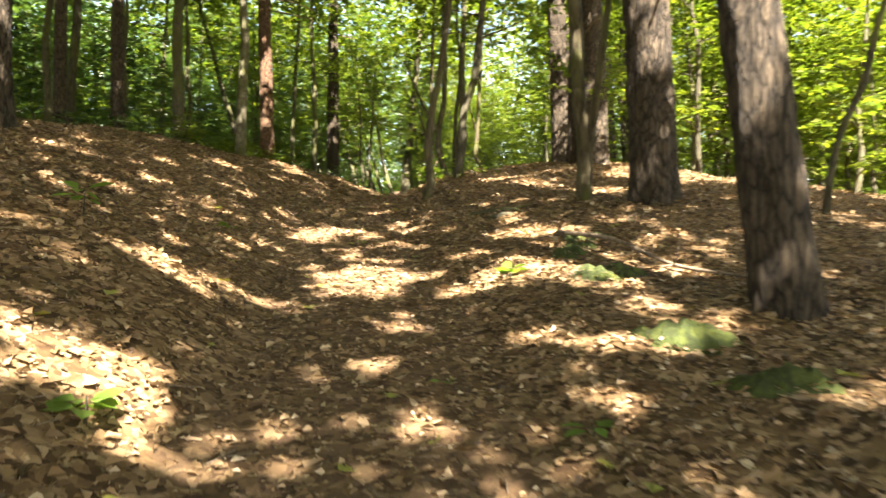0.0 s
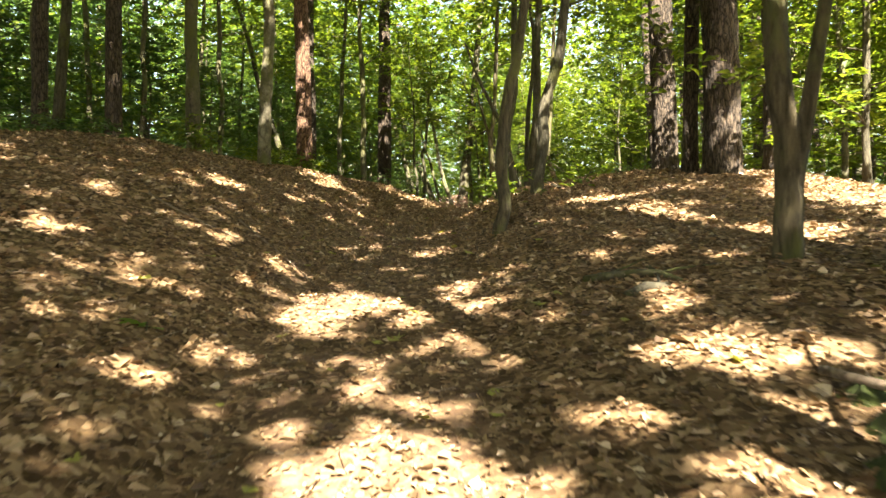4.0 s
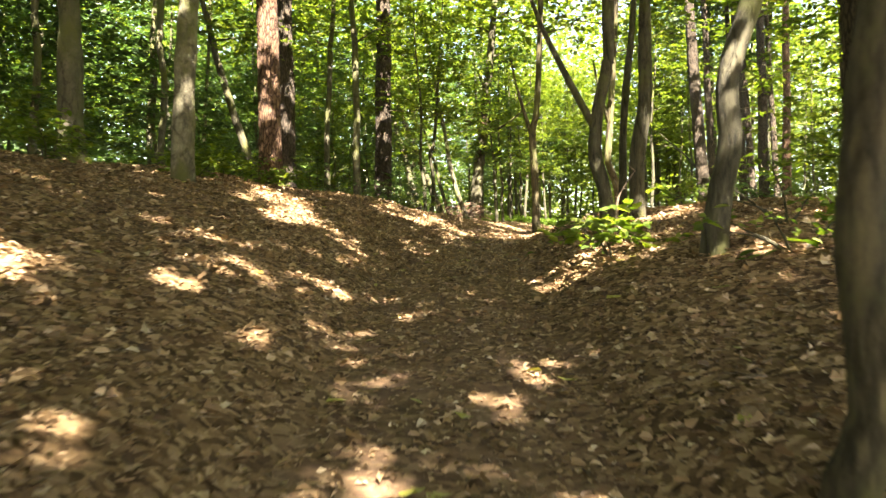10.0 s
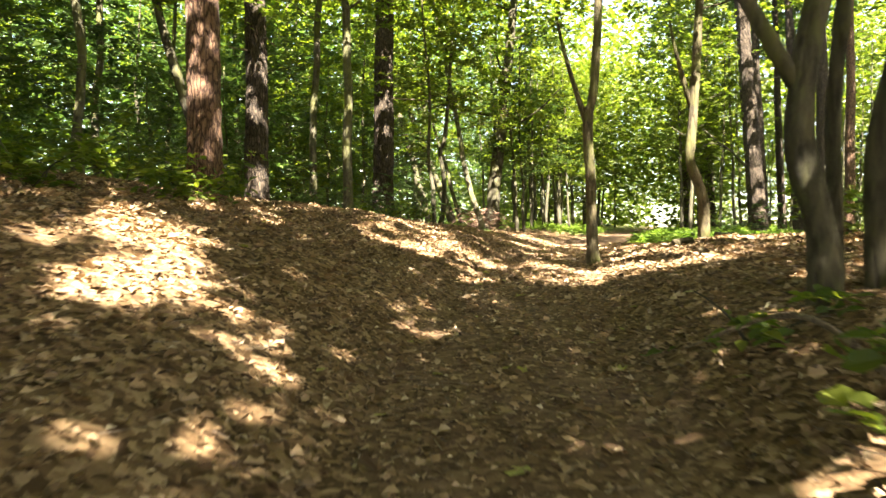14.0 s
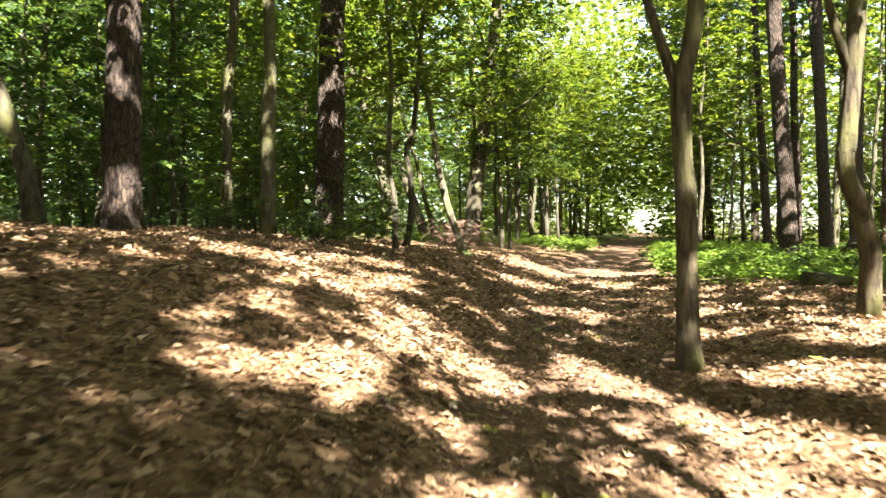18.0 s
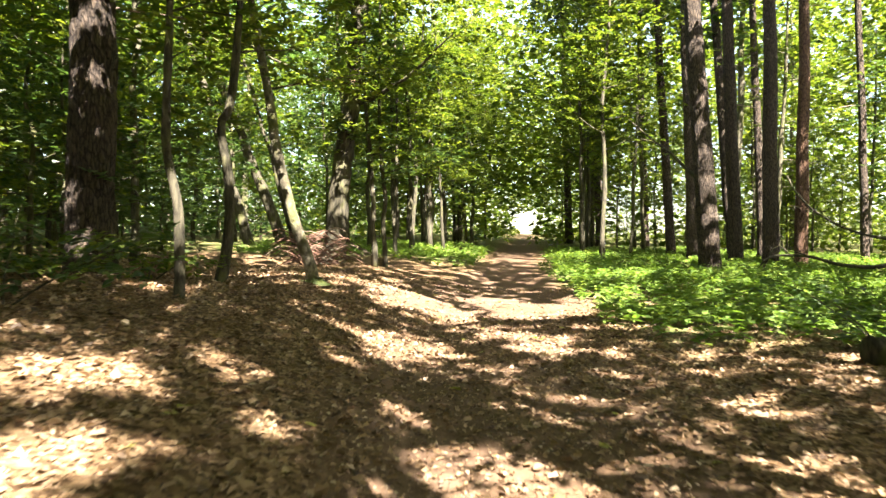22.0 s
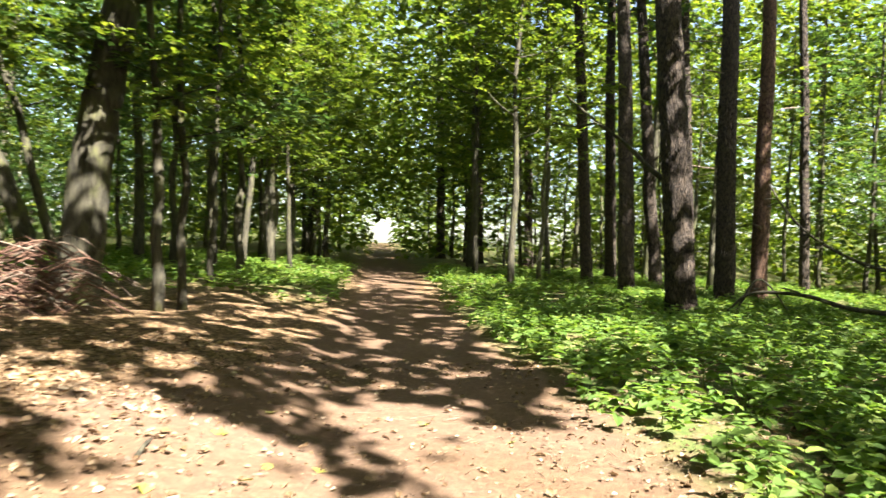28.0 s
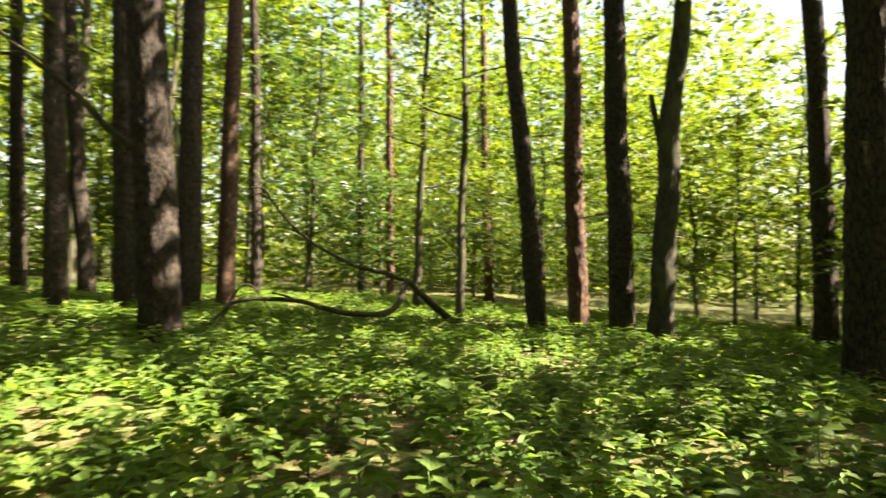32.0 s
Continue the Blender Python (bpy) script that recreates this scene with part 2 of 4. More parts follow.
def tube(points, radii, sides=12, rough=0.0, seed=0, flare=0.0, lumps=0.0):
    """A closed tapered limb along points, its surface uneven by rough (share of the radius); flare: roots spread at the foot."""
    rng = random.Random(seed)
    off = Vector((rng.uniform(-50, 50), rng.uniform(-50, 50), rng.uniform(-50, 50)))
    pts = [Vector(p) for p in points]
    lobes, turn = rng.choice((4, 5, 6)), rng.uniform(0, 6)
    verts, faces = [], []
    for i, (p, r) in enumerate(zip(pts, radii)):
        way = (pts[min(i + 1, len(pts) - 1)] - pts[max(i - 1, 0)]).normalized()
        side = way.cross(Vector((0.3, 0.95, 0.1)) if abs(way.y) < 0.9 else Vector((1, 0, 0))).normalized()
        up = side.cross(way)
        up_way = max(0.0, p.z - pts[0].z)
        for k in range(sides):
            a = 2 * math.pi * k / sides
            d = side * math.cos(a) + up * math.sin(a)
            q = p + d * r
            f = 1.0
            if rough:
                f += rough * (.45 - 1.6 * abs(noise.noise(Vector((q.x * 11, q.y * 11, q.z * 2.0)) + off))) + rough * 0.6 * noise.noise(Vector((q.x * 24, q.y * 24, q.z * 5)) + off)
            if lumps:
                f += lumps * (noise.noise(q * 1.3 + off) + .7 * noise.noise(q * 5 + off))
            if flare:
                f += flare * math.exp(-up_way / 0.22) * (0.45 + 0.55 * math.cos(lobes * a + turn) + 0.3 * math.cos(3 * a))
            verts.append(p + d * r * f)
    for i in range(len(pts) - 1):
        for k in range(sides):
            k2 = (k + 1) % sides
            faces.append((i * sides + k, i * sides + k2, (i + 1) * sides + k2, (i + 1) * sides + k))
    faces.append(tuple(range(sides - 1, -1, -1)))
    faces.append(tuple((len(pts) - 1) * sides + k for k in range(sides)))
    return verts, faces


def curve_points(ctrl, step):
    """A smooth run of points (Catmull-Rom) through the control points, about step apart."""
    c = [Vector(p) for p in ctrl]
    c = [c[0] * 2 - c[1]] + c + [c[-1] * 2 - c[-2]]
    out = []
    for a, b, d, e in zip(c, c[1:], c[2:], c[3:]):
        n = max(1, int((d - b).length / step))
        for i in range(n):
            t = i / n
            out.append(0.5 * (2 * b + (d - a) * t + (2 * a - 5 * b + 4 * d - e) * t * t + (3 * b - a - 3 * d + e) * t ** 3))
    return out + [c[-2]]


def blades(at, way, out, size, wide, full=False, curl=0.18, ragged=0.1):
    """Leaf blades as arrays: at = foot, way = along the midrib, out = normal, one island each. full: six corners and a fold."""
    side = np.cross(way, out)
    side /= np.linalg.norm(side, axis=1)[:, None] + 1e-9
    up = np.cross(side, way)
    s, w = size[:, None], (size * wide)[:, None]
    n = len(at)
    if full == "lobed":                       # eleven corners: lobes on both sides of a folded midrib
        j = np.random.default_rng(n).uniform(1 - ragged, 1 + ragged, (8, n, 1))
        rim = [at + way * s * a * j[i] + side * w * b * j[7 - i] + up * s * curl * abs(b) for i, (a, b) in enumerate(((.14, .2), (.36, .56), (.47, .24), (.74, .42)))]
        far = [at + way * s * a * j[7 - i] - side * w * b * j[i] + up * s * curl * abs(b) for i, (a, b) in enumerate(((.14, .2), (.36, .56), (.47, .24), (.74, .42)))]
        v = np.stack([at, *rim, at + way * s - up * s * curl * .5, *far], 1).reshape(-1, 3)
        k = np.arange(n)[:, None] * 10
        return v, (k + np.array([0, 5, 4, 3, 2, 1])).tolist() + (k + np.array([0, 6, 7, 8, 9, 5])).tolist()
    if full:
        j = np.random.default_rng(n).uniform(1 - ragged, 1 + ragged, (4, n, 1))
        v = np.stack([at, at + way * s * .3 * j[1] + side * w * .46 * j[0] + up * s * curl * .4, at + way * s * .66 + side * w * .38 * j[1] + up * s * curl * .3 * j[2], at + way * s - up * s * curl * .6 * j[3],
                      at + way * s * .66 * j[0] - side * w * .38 * j[2] + up * s * curl * .3, at + way * s * .3 - side * w * .46 * j[3] + up * s * curl * .4 * j[1]], 1).reshape(-1, 3)
        k = np.arange(n)[:, None] * 6
        f = np.concatenate([k + np.array([0, 3, 2, 1]), k + np.array([0, 5, 4, 3])], 0)
    else:
        v = np.stack([at, at + way * s * .45 + side * w * .5 + up * s * curl * .5, at + way * s - up * s * curl * .4, at + way * s * .45 - side * w * .5 + up * s * curl * .5], 1).reshape(-1, 3)
        f = np.arange(n)[:, None] * 4 + np.array([0, 1, 2, 3])
    return v, f


def sprays(rng, origin, heading, length, per, size, wide=0.62, tilt=0.35, full=False):
    """Leafy twigs: per leaves on both sides of each twig, in loose flat layers as beech carries them."""
    k = len(origin)
    s = np.tile((np.arange(per) + .5) / per, (k, 1)) + rng.normal(0, .04, (k, per))
    sgn = np.where(np.arange(per) % 2 == 0, 1.0, -1.0)[None, :] * np.ones((k, 1))
    flat = np.stack([-heading[:, 1], heading[:, 0], np.zeros(k)], 1)
    flat /= np.linalg.norm(flat, axis=1)[:, None] + 1e-9
    at = origin[:, None, :] + heading[:, None, :] * (s * length[:, None])[:, :, None]
    at[:, :, 2] -= (s ** 2) * 0.22 * length[:, None]
    at += rng.normal(0, .02, at.shape)
    way = heading[:, None, :] * rng.uniform(.35, .8, (k, per, 1)) + flat[:, None, :] * sgn[:, :, None] * rng.uniform(.5, 1.0, (k, per, 1))
    way[:, :, 2] += rng.normal(-.12, .22, (k, per))
    way /= np.linalg.norm(way, axis=2)[:, :, None]
    out = rng.normal(0, tilt, (k, per, 3))
    out[:, :, 2] += 1
    at, way, out = at.reshape(-1, 3), way.reshape(-1, 3), out.reshape(-1, 3)
    return blades(at, way, out, size * rng.uniform(.65, 1.25, len(at)), wide, full)


def headings(rng, n, rise=0.15):
    a = rng.uniform(0, 2 * np.pi, n)
    h = np.stack([np.cos(a), np.sin(a), rng.normal(rise, .25, n)], 1)
    return h / np.linalg.norm(h, axis=1)[:, None]


# --- the lie of the land ---
def table(knots, v):
    """Piecewise-linear profile through (place, value) knots, carried on past both ends."""
    for (a, p), (b, q) in zip(knots, knots[1:]):
        if v <= b:
            break
    return p + (v - a) * (q - p) / (b - a)


def ease(v):
    v = min(1.0, max(0.0, v))
    return v * v * (3 - 2 * v)


PATH_X = ((-8, .3), (0, 0), (4.2, -.55), (6, -.95), (8, -1.3), (12, -1.7), (17, -2.0), (21.6, -1.75), (27, -1.25), (33, -.4), (40, 1.3), (60, 6.1))
PATH_Z = ((-8, -1.4), (0, .05), (4.2, .84), (9.2, 1.8), (15.3, 2.7), (20, 3.15), (24, 3.38), (29, 3.5), (36, 3.72), (42, 4.0), (54, 4.5), (80, 5.5))
LEFT_H = ((-8, 1.8), (10, 1.9), (14, 1.75), (20, 1.5), (27, 1.15), (33, .9), (40, .5), (60, .4))
RIGHT_H = ((-8, .3), (0, .35), (5, .4), (10, .6), (15, .85), (20, .6), (24, .5), (29, .2), (34, .1), (60, .1))


def base_height(x, y):
    yy = min(y, 110.0)
    z = table(PATH_Z, yy)
    d = x - table(PATH_X, yy)
    if d < -.7:
        z += max(0.0, table(LEFT_H, min(yy, 60))) * (1 - math.exp((d + .7) / 2.8))
    elif d > .7:
        h = max(0.0, table(RIGHT_H, min(yy, 60)))
        z += h * (1 - math.exp((.7 - d) / 1.3)) * math.exp(-(d / 9.0) ** 4)
        z -= 0.9 * ease((d - 5) / 10) * (1 - ease((yy - 16) / 8))
    return z


def height(x, y):
    d = abs(x - table(PATH_X, min(y, 110.0)))
    n = noise.noise(Vector((x * .35, y * .35, 2))) * .16 + noise.noise(Vector((x * 1.3, y * 1.3, 5))) * .05 + noise.noise(Vector((x * 4, y * 4, 8))) * .018
    return base_height(x, y) + n * ease((d - .2) / 2.0) + noise.noise(Vector((x * 2.2, y * 2.2, 1))) * .012


def ground_lines(lo, a, b, hi, step):
    line, v, s = [], a, step
    while v > lo:
        s *= 1.22
        v -= s
        line.append(v)
    line = line[::-1] + [a + step * i for i in range(int((b - a) / step) + 1)]
    v, s = line[-1], step
    while v < hi:
        s *= 1.22
        v += s
        line.append(v)
    return line


def green_at(x, y):
    """How much low green herb layer covers the ground: right of the path past the mound, and along the road."""
    d = x - table(PATH_X, min(y, 110.0))
    edge = 1.45 + .5 * noise.noise(Vector((y * .6, 3, 0))) - .5 * ease((y - 35) / 6)
    right = ease((d - edge) / .8) * ease((y - 29.2 + .12 * max(0, d - 2)) / 2.5)
    left = ease((-d - .95) / .7) * ease((y - 41.0) / 5)
    far_right = ease((d - 7) / 4) * ease((y - 14) / 6) * .8
    away = ease((abs(x - 2) - 16) / 5)
    return max(right, left, far_right, away)


gx, gy = ground_lines(-420, -11, 16, 420, .17), ground_lines(-300, -4, 47, 480, .17)
gv, trod, grn = [], [], []
for y in gy:
    cx = table(PATH_X, min(y, 110.0))
    half = 1.0 + .25 * noise.noise(Vector((y * .5, 7, 0))) + .55 * ease((y - 24) / 6) - .7 * ease((y - 37) / 8) + 1.2 * ease((y - 32.5) / 1.5) * (1 - ease((y - 36) / 2))
    for x in gx:
        gv.append((x, y, height(x, y)))
        d = abs(x - cx)
        trod.append((1 - ease((d - half * .55) / (half * .75))) * (.55 + .45 * ease((y - 20) / 6)))
        grn.append(green_at(x, y))
nx = len(gx)
gf = [(j * nx + i, j * nx + i + 1, (j + 1) * nx + i + 1, (j + 1) * nx + i) for j in range(len(gy) - 1) for i in range(nx - 1)]
ground_mesh = mesh_of("ground", gv, gf, FLOOR, True)
for name, values in (("trodden", trod), ("green", grn)):
    ground_mesh.attributes.new(name, "FLOAT", "POINT").data.foreach_set("value", values)
tagged(new("ground", ground_mesh), "forest floor of brown leaf mould with a trodden earth path", "ground", kind="structure")


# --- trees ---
# sun patches set on the ground by gaps in added leaves: (x, y, radius)
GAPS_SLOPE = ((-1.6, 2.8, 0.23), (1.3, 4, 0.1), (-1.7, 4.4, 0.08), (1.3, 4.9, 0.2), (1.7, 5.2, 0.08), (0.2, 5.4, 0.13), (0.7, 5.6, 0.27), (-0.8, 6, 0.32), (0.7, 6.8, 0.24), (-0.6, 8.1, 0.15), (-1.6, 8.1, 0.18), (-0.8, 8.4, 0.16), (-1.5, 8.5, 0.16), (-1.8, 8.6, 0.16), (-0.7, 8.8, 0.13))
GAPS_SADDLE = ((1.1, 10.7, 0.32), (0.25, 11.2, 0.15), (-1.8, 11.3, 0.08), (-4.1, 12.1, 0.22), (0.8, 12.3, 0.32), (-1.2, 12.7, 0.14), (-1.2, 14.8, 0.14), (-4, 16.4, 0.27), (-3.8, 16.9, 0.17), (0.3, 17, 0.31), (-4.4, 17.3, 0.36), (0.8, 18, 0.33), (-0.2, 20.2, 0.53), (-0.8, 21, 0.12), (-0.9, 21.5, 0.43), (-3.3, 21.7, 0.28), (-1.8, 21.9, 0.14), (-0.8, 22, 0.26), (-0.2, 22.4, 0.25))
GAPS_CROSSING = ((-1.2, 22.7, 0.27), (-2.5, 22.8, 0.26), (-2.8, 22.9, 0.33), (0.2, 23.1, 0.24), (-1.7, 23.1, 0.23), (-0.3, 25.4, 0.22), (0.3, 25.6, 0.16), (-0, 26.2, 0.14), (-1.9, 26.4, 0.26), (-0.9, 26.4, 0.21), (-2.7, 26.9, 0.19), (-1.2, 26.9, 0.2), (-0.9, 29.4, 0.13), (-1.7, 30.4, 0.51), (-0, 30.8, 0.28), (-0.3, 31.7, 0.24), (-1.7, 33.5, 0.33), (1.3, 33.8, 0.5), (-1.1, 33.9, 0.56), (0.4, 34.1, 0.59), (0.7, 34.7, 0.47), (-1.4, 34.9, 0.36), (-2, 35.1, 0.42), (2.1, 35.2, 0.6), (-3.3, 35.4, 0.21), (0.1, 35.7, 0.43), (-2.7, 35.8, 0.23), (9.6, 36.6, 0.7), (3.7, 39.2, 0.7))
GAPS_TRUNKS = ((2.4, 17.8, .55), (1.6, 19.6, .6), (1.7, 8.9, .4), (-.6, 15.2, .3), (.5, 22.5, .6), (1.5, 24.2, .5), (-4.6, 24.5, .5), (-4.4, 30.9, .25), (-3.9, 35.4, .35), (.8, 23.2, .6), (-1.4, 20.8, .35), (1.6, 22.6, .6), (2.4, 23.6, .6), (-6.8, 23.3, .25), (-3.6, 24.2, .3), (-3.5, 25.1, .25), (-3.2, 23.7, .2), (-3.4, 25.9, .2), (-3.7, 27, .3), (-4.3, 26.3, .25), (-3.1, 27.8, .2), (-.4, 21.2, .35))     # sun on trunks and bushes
SUN_GAPS = GAPS_SLOPE + GAPS_SADDLE + GAPS_CROSSING + GAPS_TRUNKS


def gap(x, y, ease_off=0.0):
    """Whether sun is meant to reach the ground there."""
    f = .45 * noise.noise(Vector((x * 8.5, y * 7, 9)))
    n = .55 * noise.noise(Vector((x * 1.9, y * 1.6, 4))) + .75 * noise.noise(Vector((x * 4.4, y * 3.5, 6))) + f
    near = max(1 - math.hypot(x - a, (y - b) * .8) / (1.1 * (c + .13)) for a, b, c in SUN_GAPS)
    # share of sun set by hand for each stretch
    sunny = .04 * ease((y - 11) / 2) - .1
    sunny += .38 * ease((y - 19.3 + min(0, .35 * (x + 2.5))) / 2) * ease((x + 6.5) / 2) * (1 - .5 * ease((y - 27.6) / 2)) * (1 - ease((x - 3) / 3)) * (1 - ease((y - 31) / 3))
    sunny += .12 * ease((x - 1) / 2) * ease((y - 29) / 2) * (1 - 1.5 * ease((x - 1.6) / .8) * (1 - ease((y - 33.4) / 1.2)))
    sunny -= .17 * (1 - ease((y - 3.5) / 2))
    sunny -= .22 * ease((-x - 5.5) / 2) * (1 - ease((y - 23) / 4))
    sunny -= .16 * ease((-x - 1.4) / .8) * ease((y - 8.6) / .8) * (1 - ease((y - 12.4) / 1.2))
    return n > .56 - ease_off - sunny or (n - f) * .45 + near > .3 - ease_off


def trunk_line(h, lean, wob, seed, bend=()):
    """Points of a stem from just under the ground to h, leaning by lean (m a metre), with control points bend = (height, dx, dy)."""
    rng = random.Random(seed)
    ctrl = [(0, 0, -.12)]
    if bend:
        ctrl += [(bx, by, bz) for bz, bx, by in bend]
        last = ctrl[-1]
        ctrl.append((last[0] + lean[0] * (h - last[2]), last[1] + lean[1] * (h - last[2]), h))
    else:
        for k in (.07, .14, .22, .3, .4, .5, .75, 1.0):
            w = wob * min(1, .35 + k)
            ctrl.append((lean[0] * h * k + rng.uniform(-w, w), lean[1] * h * k + rng.uniform(-w, w), h * k))
    return ctrl


def stem(ctrl, r0, r1, near, seed, rough=.1, flare=.5, sides=None):
    pts = curve_points(ctrl, .09 if near else .45)
    if near:                                  # fine rings low down, coarse ones high up
        pts = [p for i, p in enumerate(pts) if p.z < 6 or i % 6 == 0]
    top = max(.1, pts[-1].z)
    radii = [r1 + (r0 - r1) * (1 - max(0, p.z) / top) ** .85 for p in pts]
    return tube(pts, radii, sides or (56 if near else 14), rough, seed, flare, .05 if sides is None else .16), pts, radii


def along(pts, z):
    return min(pts, key=lambda p: abs(p.z - z))


def crown_mesh(name, rng, boughs, count, per, size, length, mat, spread, full=False, foot=None):
    """Leaves on twigs scattered round points of the boughs."""
    b = np.array(boughs)
    pick = rng.integers(0, len(b), count)
    at = b[pick] + rng.normal(0, 1, (count, 3)) * np.array(spread)
    if foot is not None:
        # crown leaves cut away where they would shade a placed sun patch
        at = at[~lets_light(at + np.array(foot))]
        count = len(at)
    v, f = sprays(rng, at, headings(rng, count), rng.uniform(.6, 1.3, count) * length, per, size, full=full)
    return mesh_of(name, v, f, mat)


def bough_points(base, way, length, rise, rng, n=6):
    """Control points of a limb that leaves the stem at base."""
    pts, p, w = [Vector(base)], Vector(base), Vector(way)
    for i in range(n):
        w = (w + Vector((rng.uniform(-.25, .25), rng.uniform(-.25, .25), rise / n + rng.uniform(-.12, .12)))).normalized()
        p = p + w * (length / n)
        pts.append(p.copy())
    return pts


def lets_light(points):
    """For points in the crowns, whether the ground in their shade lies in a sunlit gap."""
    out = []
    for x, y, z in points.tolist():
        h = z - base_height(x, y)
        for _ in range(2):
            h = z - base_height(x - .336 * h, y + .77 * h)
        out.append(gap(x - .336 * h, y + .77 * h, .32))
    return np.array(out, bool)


def pine_crown(k, foot):
    rng = np.random.default_rng(40 + k)
    tufts = []
    for _ in range(34):
        a, r, z = rng.uniform(0, 6.28), rng.uniform(.4, 3.2), rng.uniform(-5.5, .6)
        tufts.append((math.cos(a) * r * (1 - max(0, z) * .5), math.sin(a) * r, z))
    t = np.array(tufts)
    n = 1500
    at = t[rng.integers(0, len(t), n)] + rng.normal(0, .33, (n, 3)) * np.array((1, 1, .55))
    if foot[1] < 36 and foot[0] < 12:
        # needles cut away over the placed sun patches
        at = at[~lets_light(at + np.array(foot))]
    n = len(at)
    way = rng.normal(0, 1, (n, 3))
    way[:, 2] = np.abs(way[:, 2]) * .6
    way /= np.linalg.norm(way, axis=1)[:, None]
    v, f = blades(at, way, rng.normal(0, 1, (n, 3)), rng.uniform(.32, .55, n), .38)
    return mesh_of("crown", v, f, NEEDLE)


def pine(x, y, diam, lean=(0, 0), h=19.0, near=False, mat=None, seed=1, stubs=3, label="", bend=()):
    z = base_height(x, y)
    ob = thing("pine_tree", (x, y, z), label or "tall pine with furrowed grey-brown bark on the forest floor", "tree", "pines")
    (v, f), pts, radii = stem(trunk_line(h, lean, .045, seed, bend), diam / 2, diam * .2, near, seed, .13 if near else .09, .38)
    piece("trunk", mesh_of("trunk", v, f, mat or PINE_BARK, True), ob)
    rng = random.Random(seed + 5)
    for _ in range(stubs):
        hz = rng.uniform(2.2, 9)
        p, a = along(pts, hz), rng.uniform(0, 6.28)
        line = bough_points(p, (math.cos(a), math.sin(a), rng.uniform(-.1, .3)), rng.uniform(.5, 1.8), -.2, rng, 4)
        sv, sf = tube(curve_points(line, .2), [max(.006, .022 * (1 - i / 14)) for i in range(len(curve_points(line, .2)))], 6)
        piece("dead_branch", mesh_of("dead_branch", sv, sf, DEAD_WOOD, True), ob)
    top = pts[-1]
    c = piece("crown", pine_crown(seed, (x + top.x, y + top.y, z + top.z)), ob)
    c.location = (top.x, top.y, top.z)
    return ob


def broadleaf(x, y, diam, h, lean=(0, 0), bend=(), mat=None, leaf=None, limbs=7, first=2.5, reach=2.2, leaves=210, size=.145, near=False, seed=1, name="beech_tree",
              label="", forks=(), spread=(.55, .55, .22), per=14):
    """A broad-leaved tree: stem, limbs with fork lines (height, dx, dy, dz at the end), and a crown on the limbs."""
    z = base_height(x, y)
    ob = thing(name, (x, y, z), label or "young beech with smooth grey trunk and bright green leaves", "tree", "broadleaf trees")
    (v, f), pts, radii = stem(trunk_line(h, lean, .1, seed, bend), diam / 2, max(.012, diam * .12), near, seed, .06, .3, 28 if near else 10)
    piece("trunk", mesh_of("trunk", v, f, mat or GREY_BARK, True), ob)
    rng = random.Random(seed + 9)
    boughs = []
    for fz, dx, dy, dz, r in forks:
        p = along(pts, fz)
        line = curve_points([p, p + Vector((dx * .35, dy * .35, dz * .3)), p + Vector((dx * .75, dy * .75, dz * .68)), p + Vector((dx, dy, dz))], .25)
        lv, lf = tube(line, [r * (1 - .75 * i / len(line)) for i in range(len(line))], 12, .05, seed)
        piece("limb", mesh_of("limb", lv, lf, mat or GREY_BARK, True), ob)
        boughs += [q for q in line if q.z > first]
    for i in range(limbs):
        hz = first + (h * .97 - first) * (i + rng.random() * .8) / limbs
        p = along(pts, hz)
        a = i * 2.4 + rng.uniform(-.5, .5)
        ln = reach * (1.15 - .75 * (hz / h)) * rng.uniform(.7, 1.2)
        line = curve_points(bough_points(p, (math.cos(a), math.sin(a), .25), ln, .15, rng), .45)
        r = max(.008, diam * .16 * (1 - hz / h * .6))
        lv, lf = tube(line, [max(.004, r * (1 - .9 * j / len(line))) for j in range(len(line))], 5)
        piece("limb", mesh_of("limb", lv, lf, mat or GREY_BARK, True), ob)
        boughs += line[len(line) // 3:]
    if leaves:
        piece("crown", crown_mesh("crown", np.random.default_rng(seed), boughs, leaves, per, size, .55, leaf or BEECH, spread, foot=(x, y, z) if -2 < y < 36 and abs(x) < 9 else None), ob)
    return ob


# pines and trunks that stand near the walk
pine(1.93, 3.95, .35, (-.13, -.01), near=True, seed=3, label="leaning pine with deeply furrowed red-brown bark beside the path")
pine(2.23, 7.55, .50, (-.05, -.01), near=True, seed=4, label="thick pine with plated red-brown bark on the mound")
pine(2.70, 17.1, .48, (-.04, -.01), near=True, seed=5, label="straight pine with scaly sunlit bark on the mound")
pine(2.95, 14.3, .54, (-.03, -.007), near=True, seed=6)
pine(2.55, 14.7, .24, (.01, 0), seed=7)
pine(4.1, 15.4, .30, (-.01, 0), seed=8)
pine(-5.6, 8.0, .50, (0, 0), near=True, seed=9, label="pine with dark furrowed bark on the leafy bank")
pine(-7.7, 15.3, .30, (0, 0), seed=10)
pine(-8.5, 14.4, .26, (0, 0), seed=11)
pine(-5.95, 21.4, .42, (-.02, 0), near=True, mat=PINE_RED, seed=12, label="pine with reddish peeling bark and a spread foot on the bank")
pine(-7.65, 27.4, .5, (-.01, 0), near=True, seed=13)
pine(-5.87, 32.5, .60, (0, 0), near=True, seed=14, label="very thick pine with dark furrowed bark")
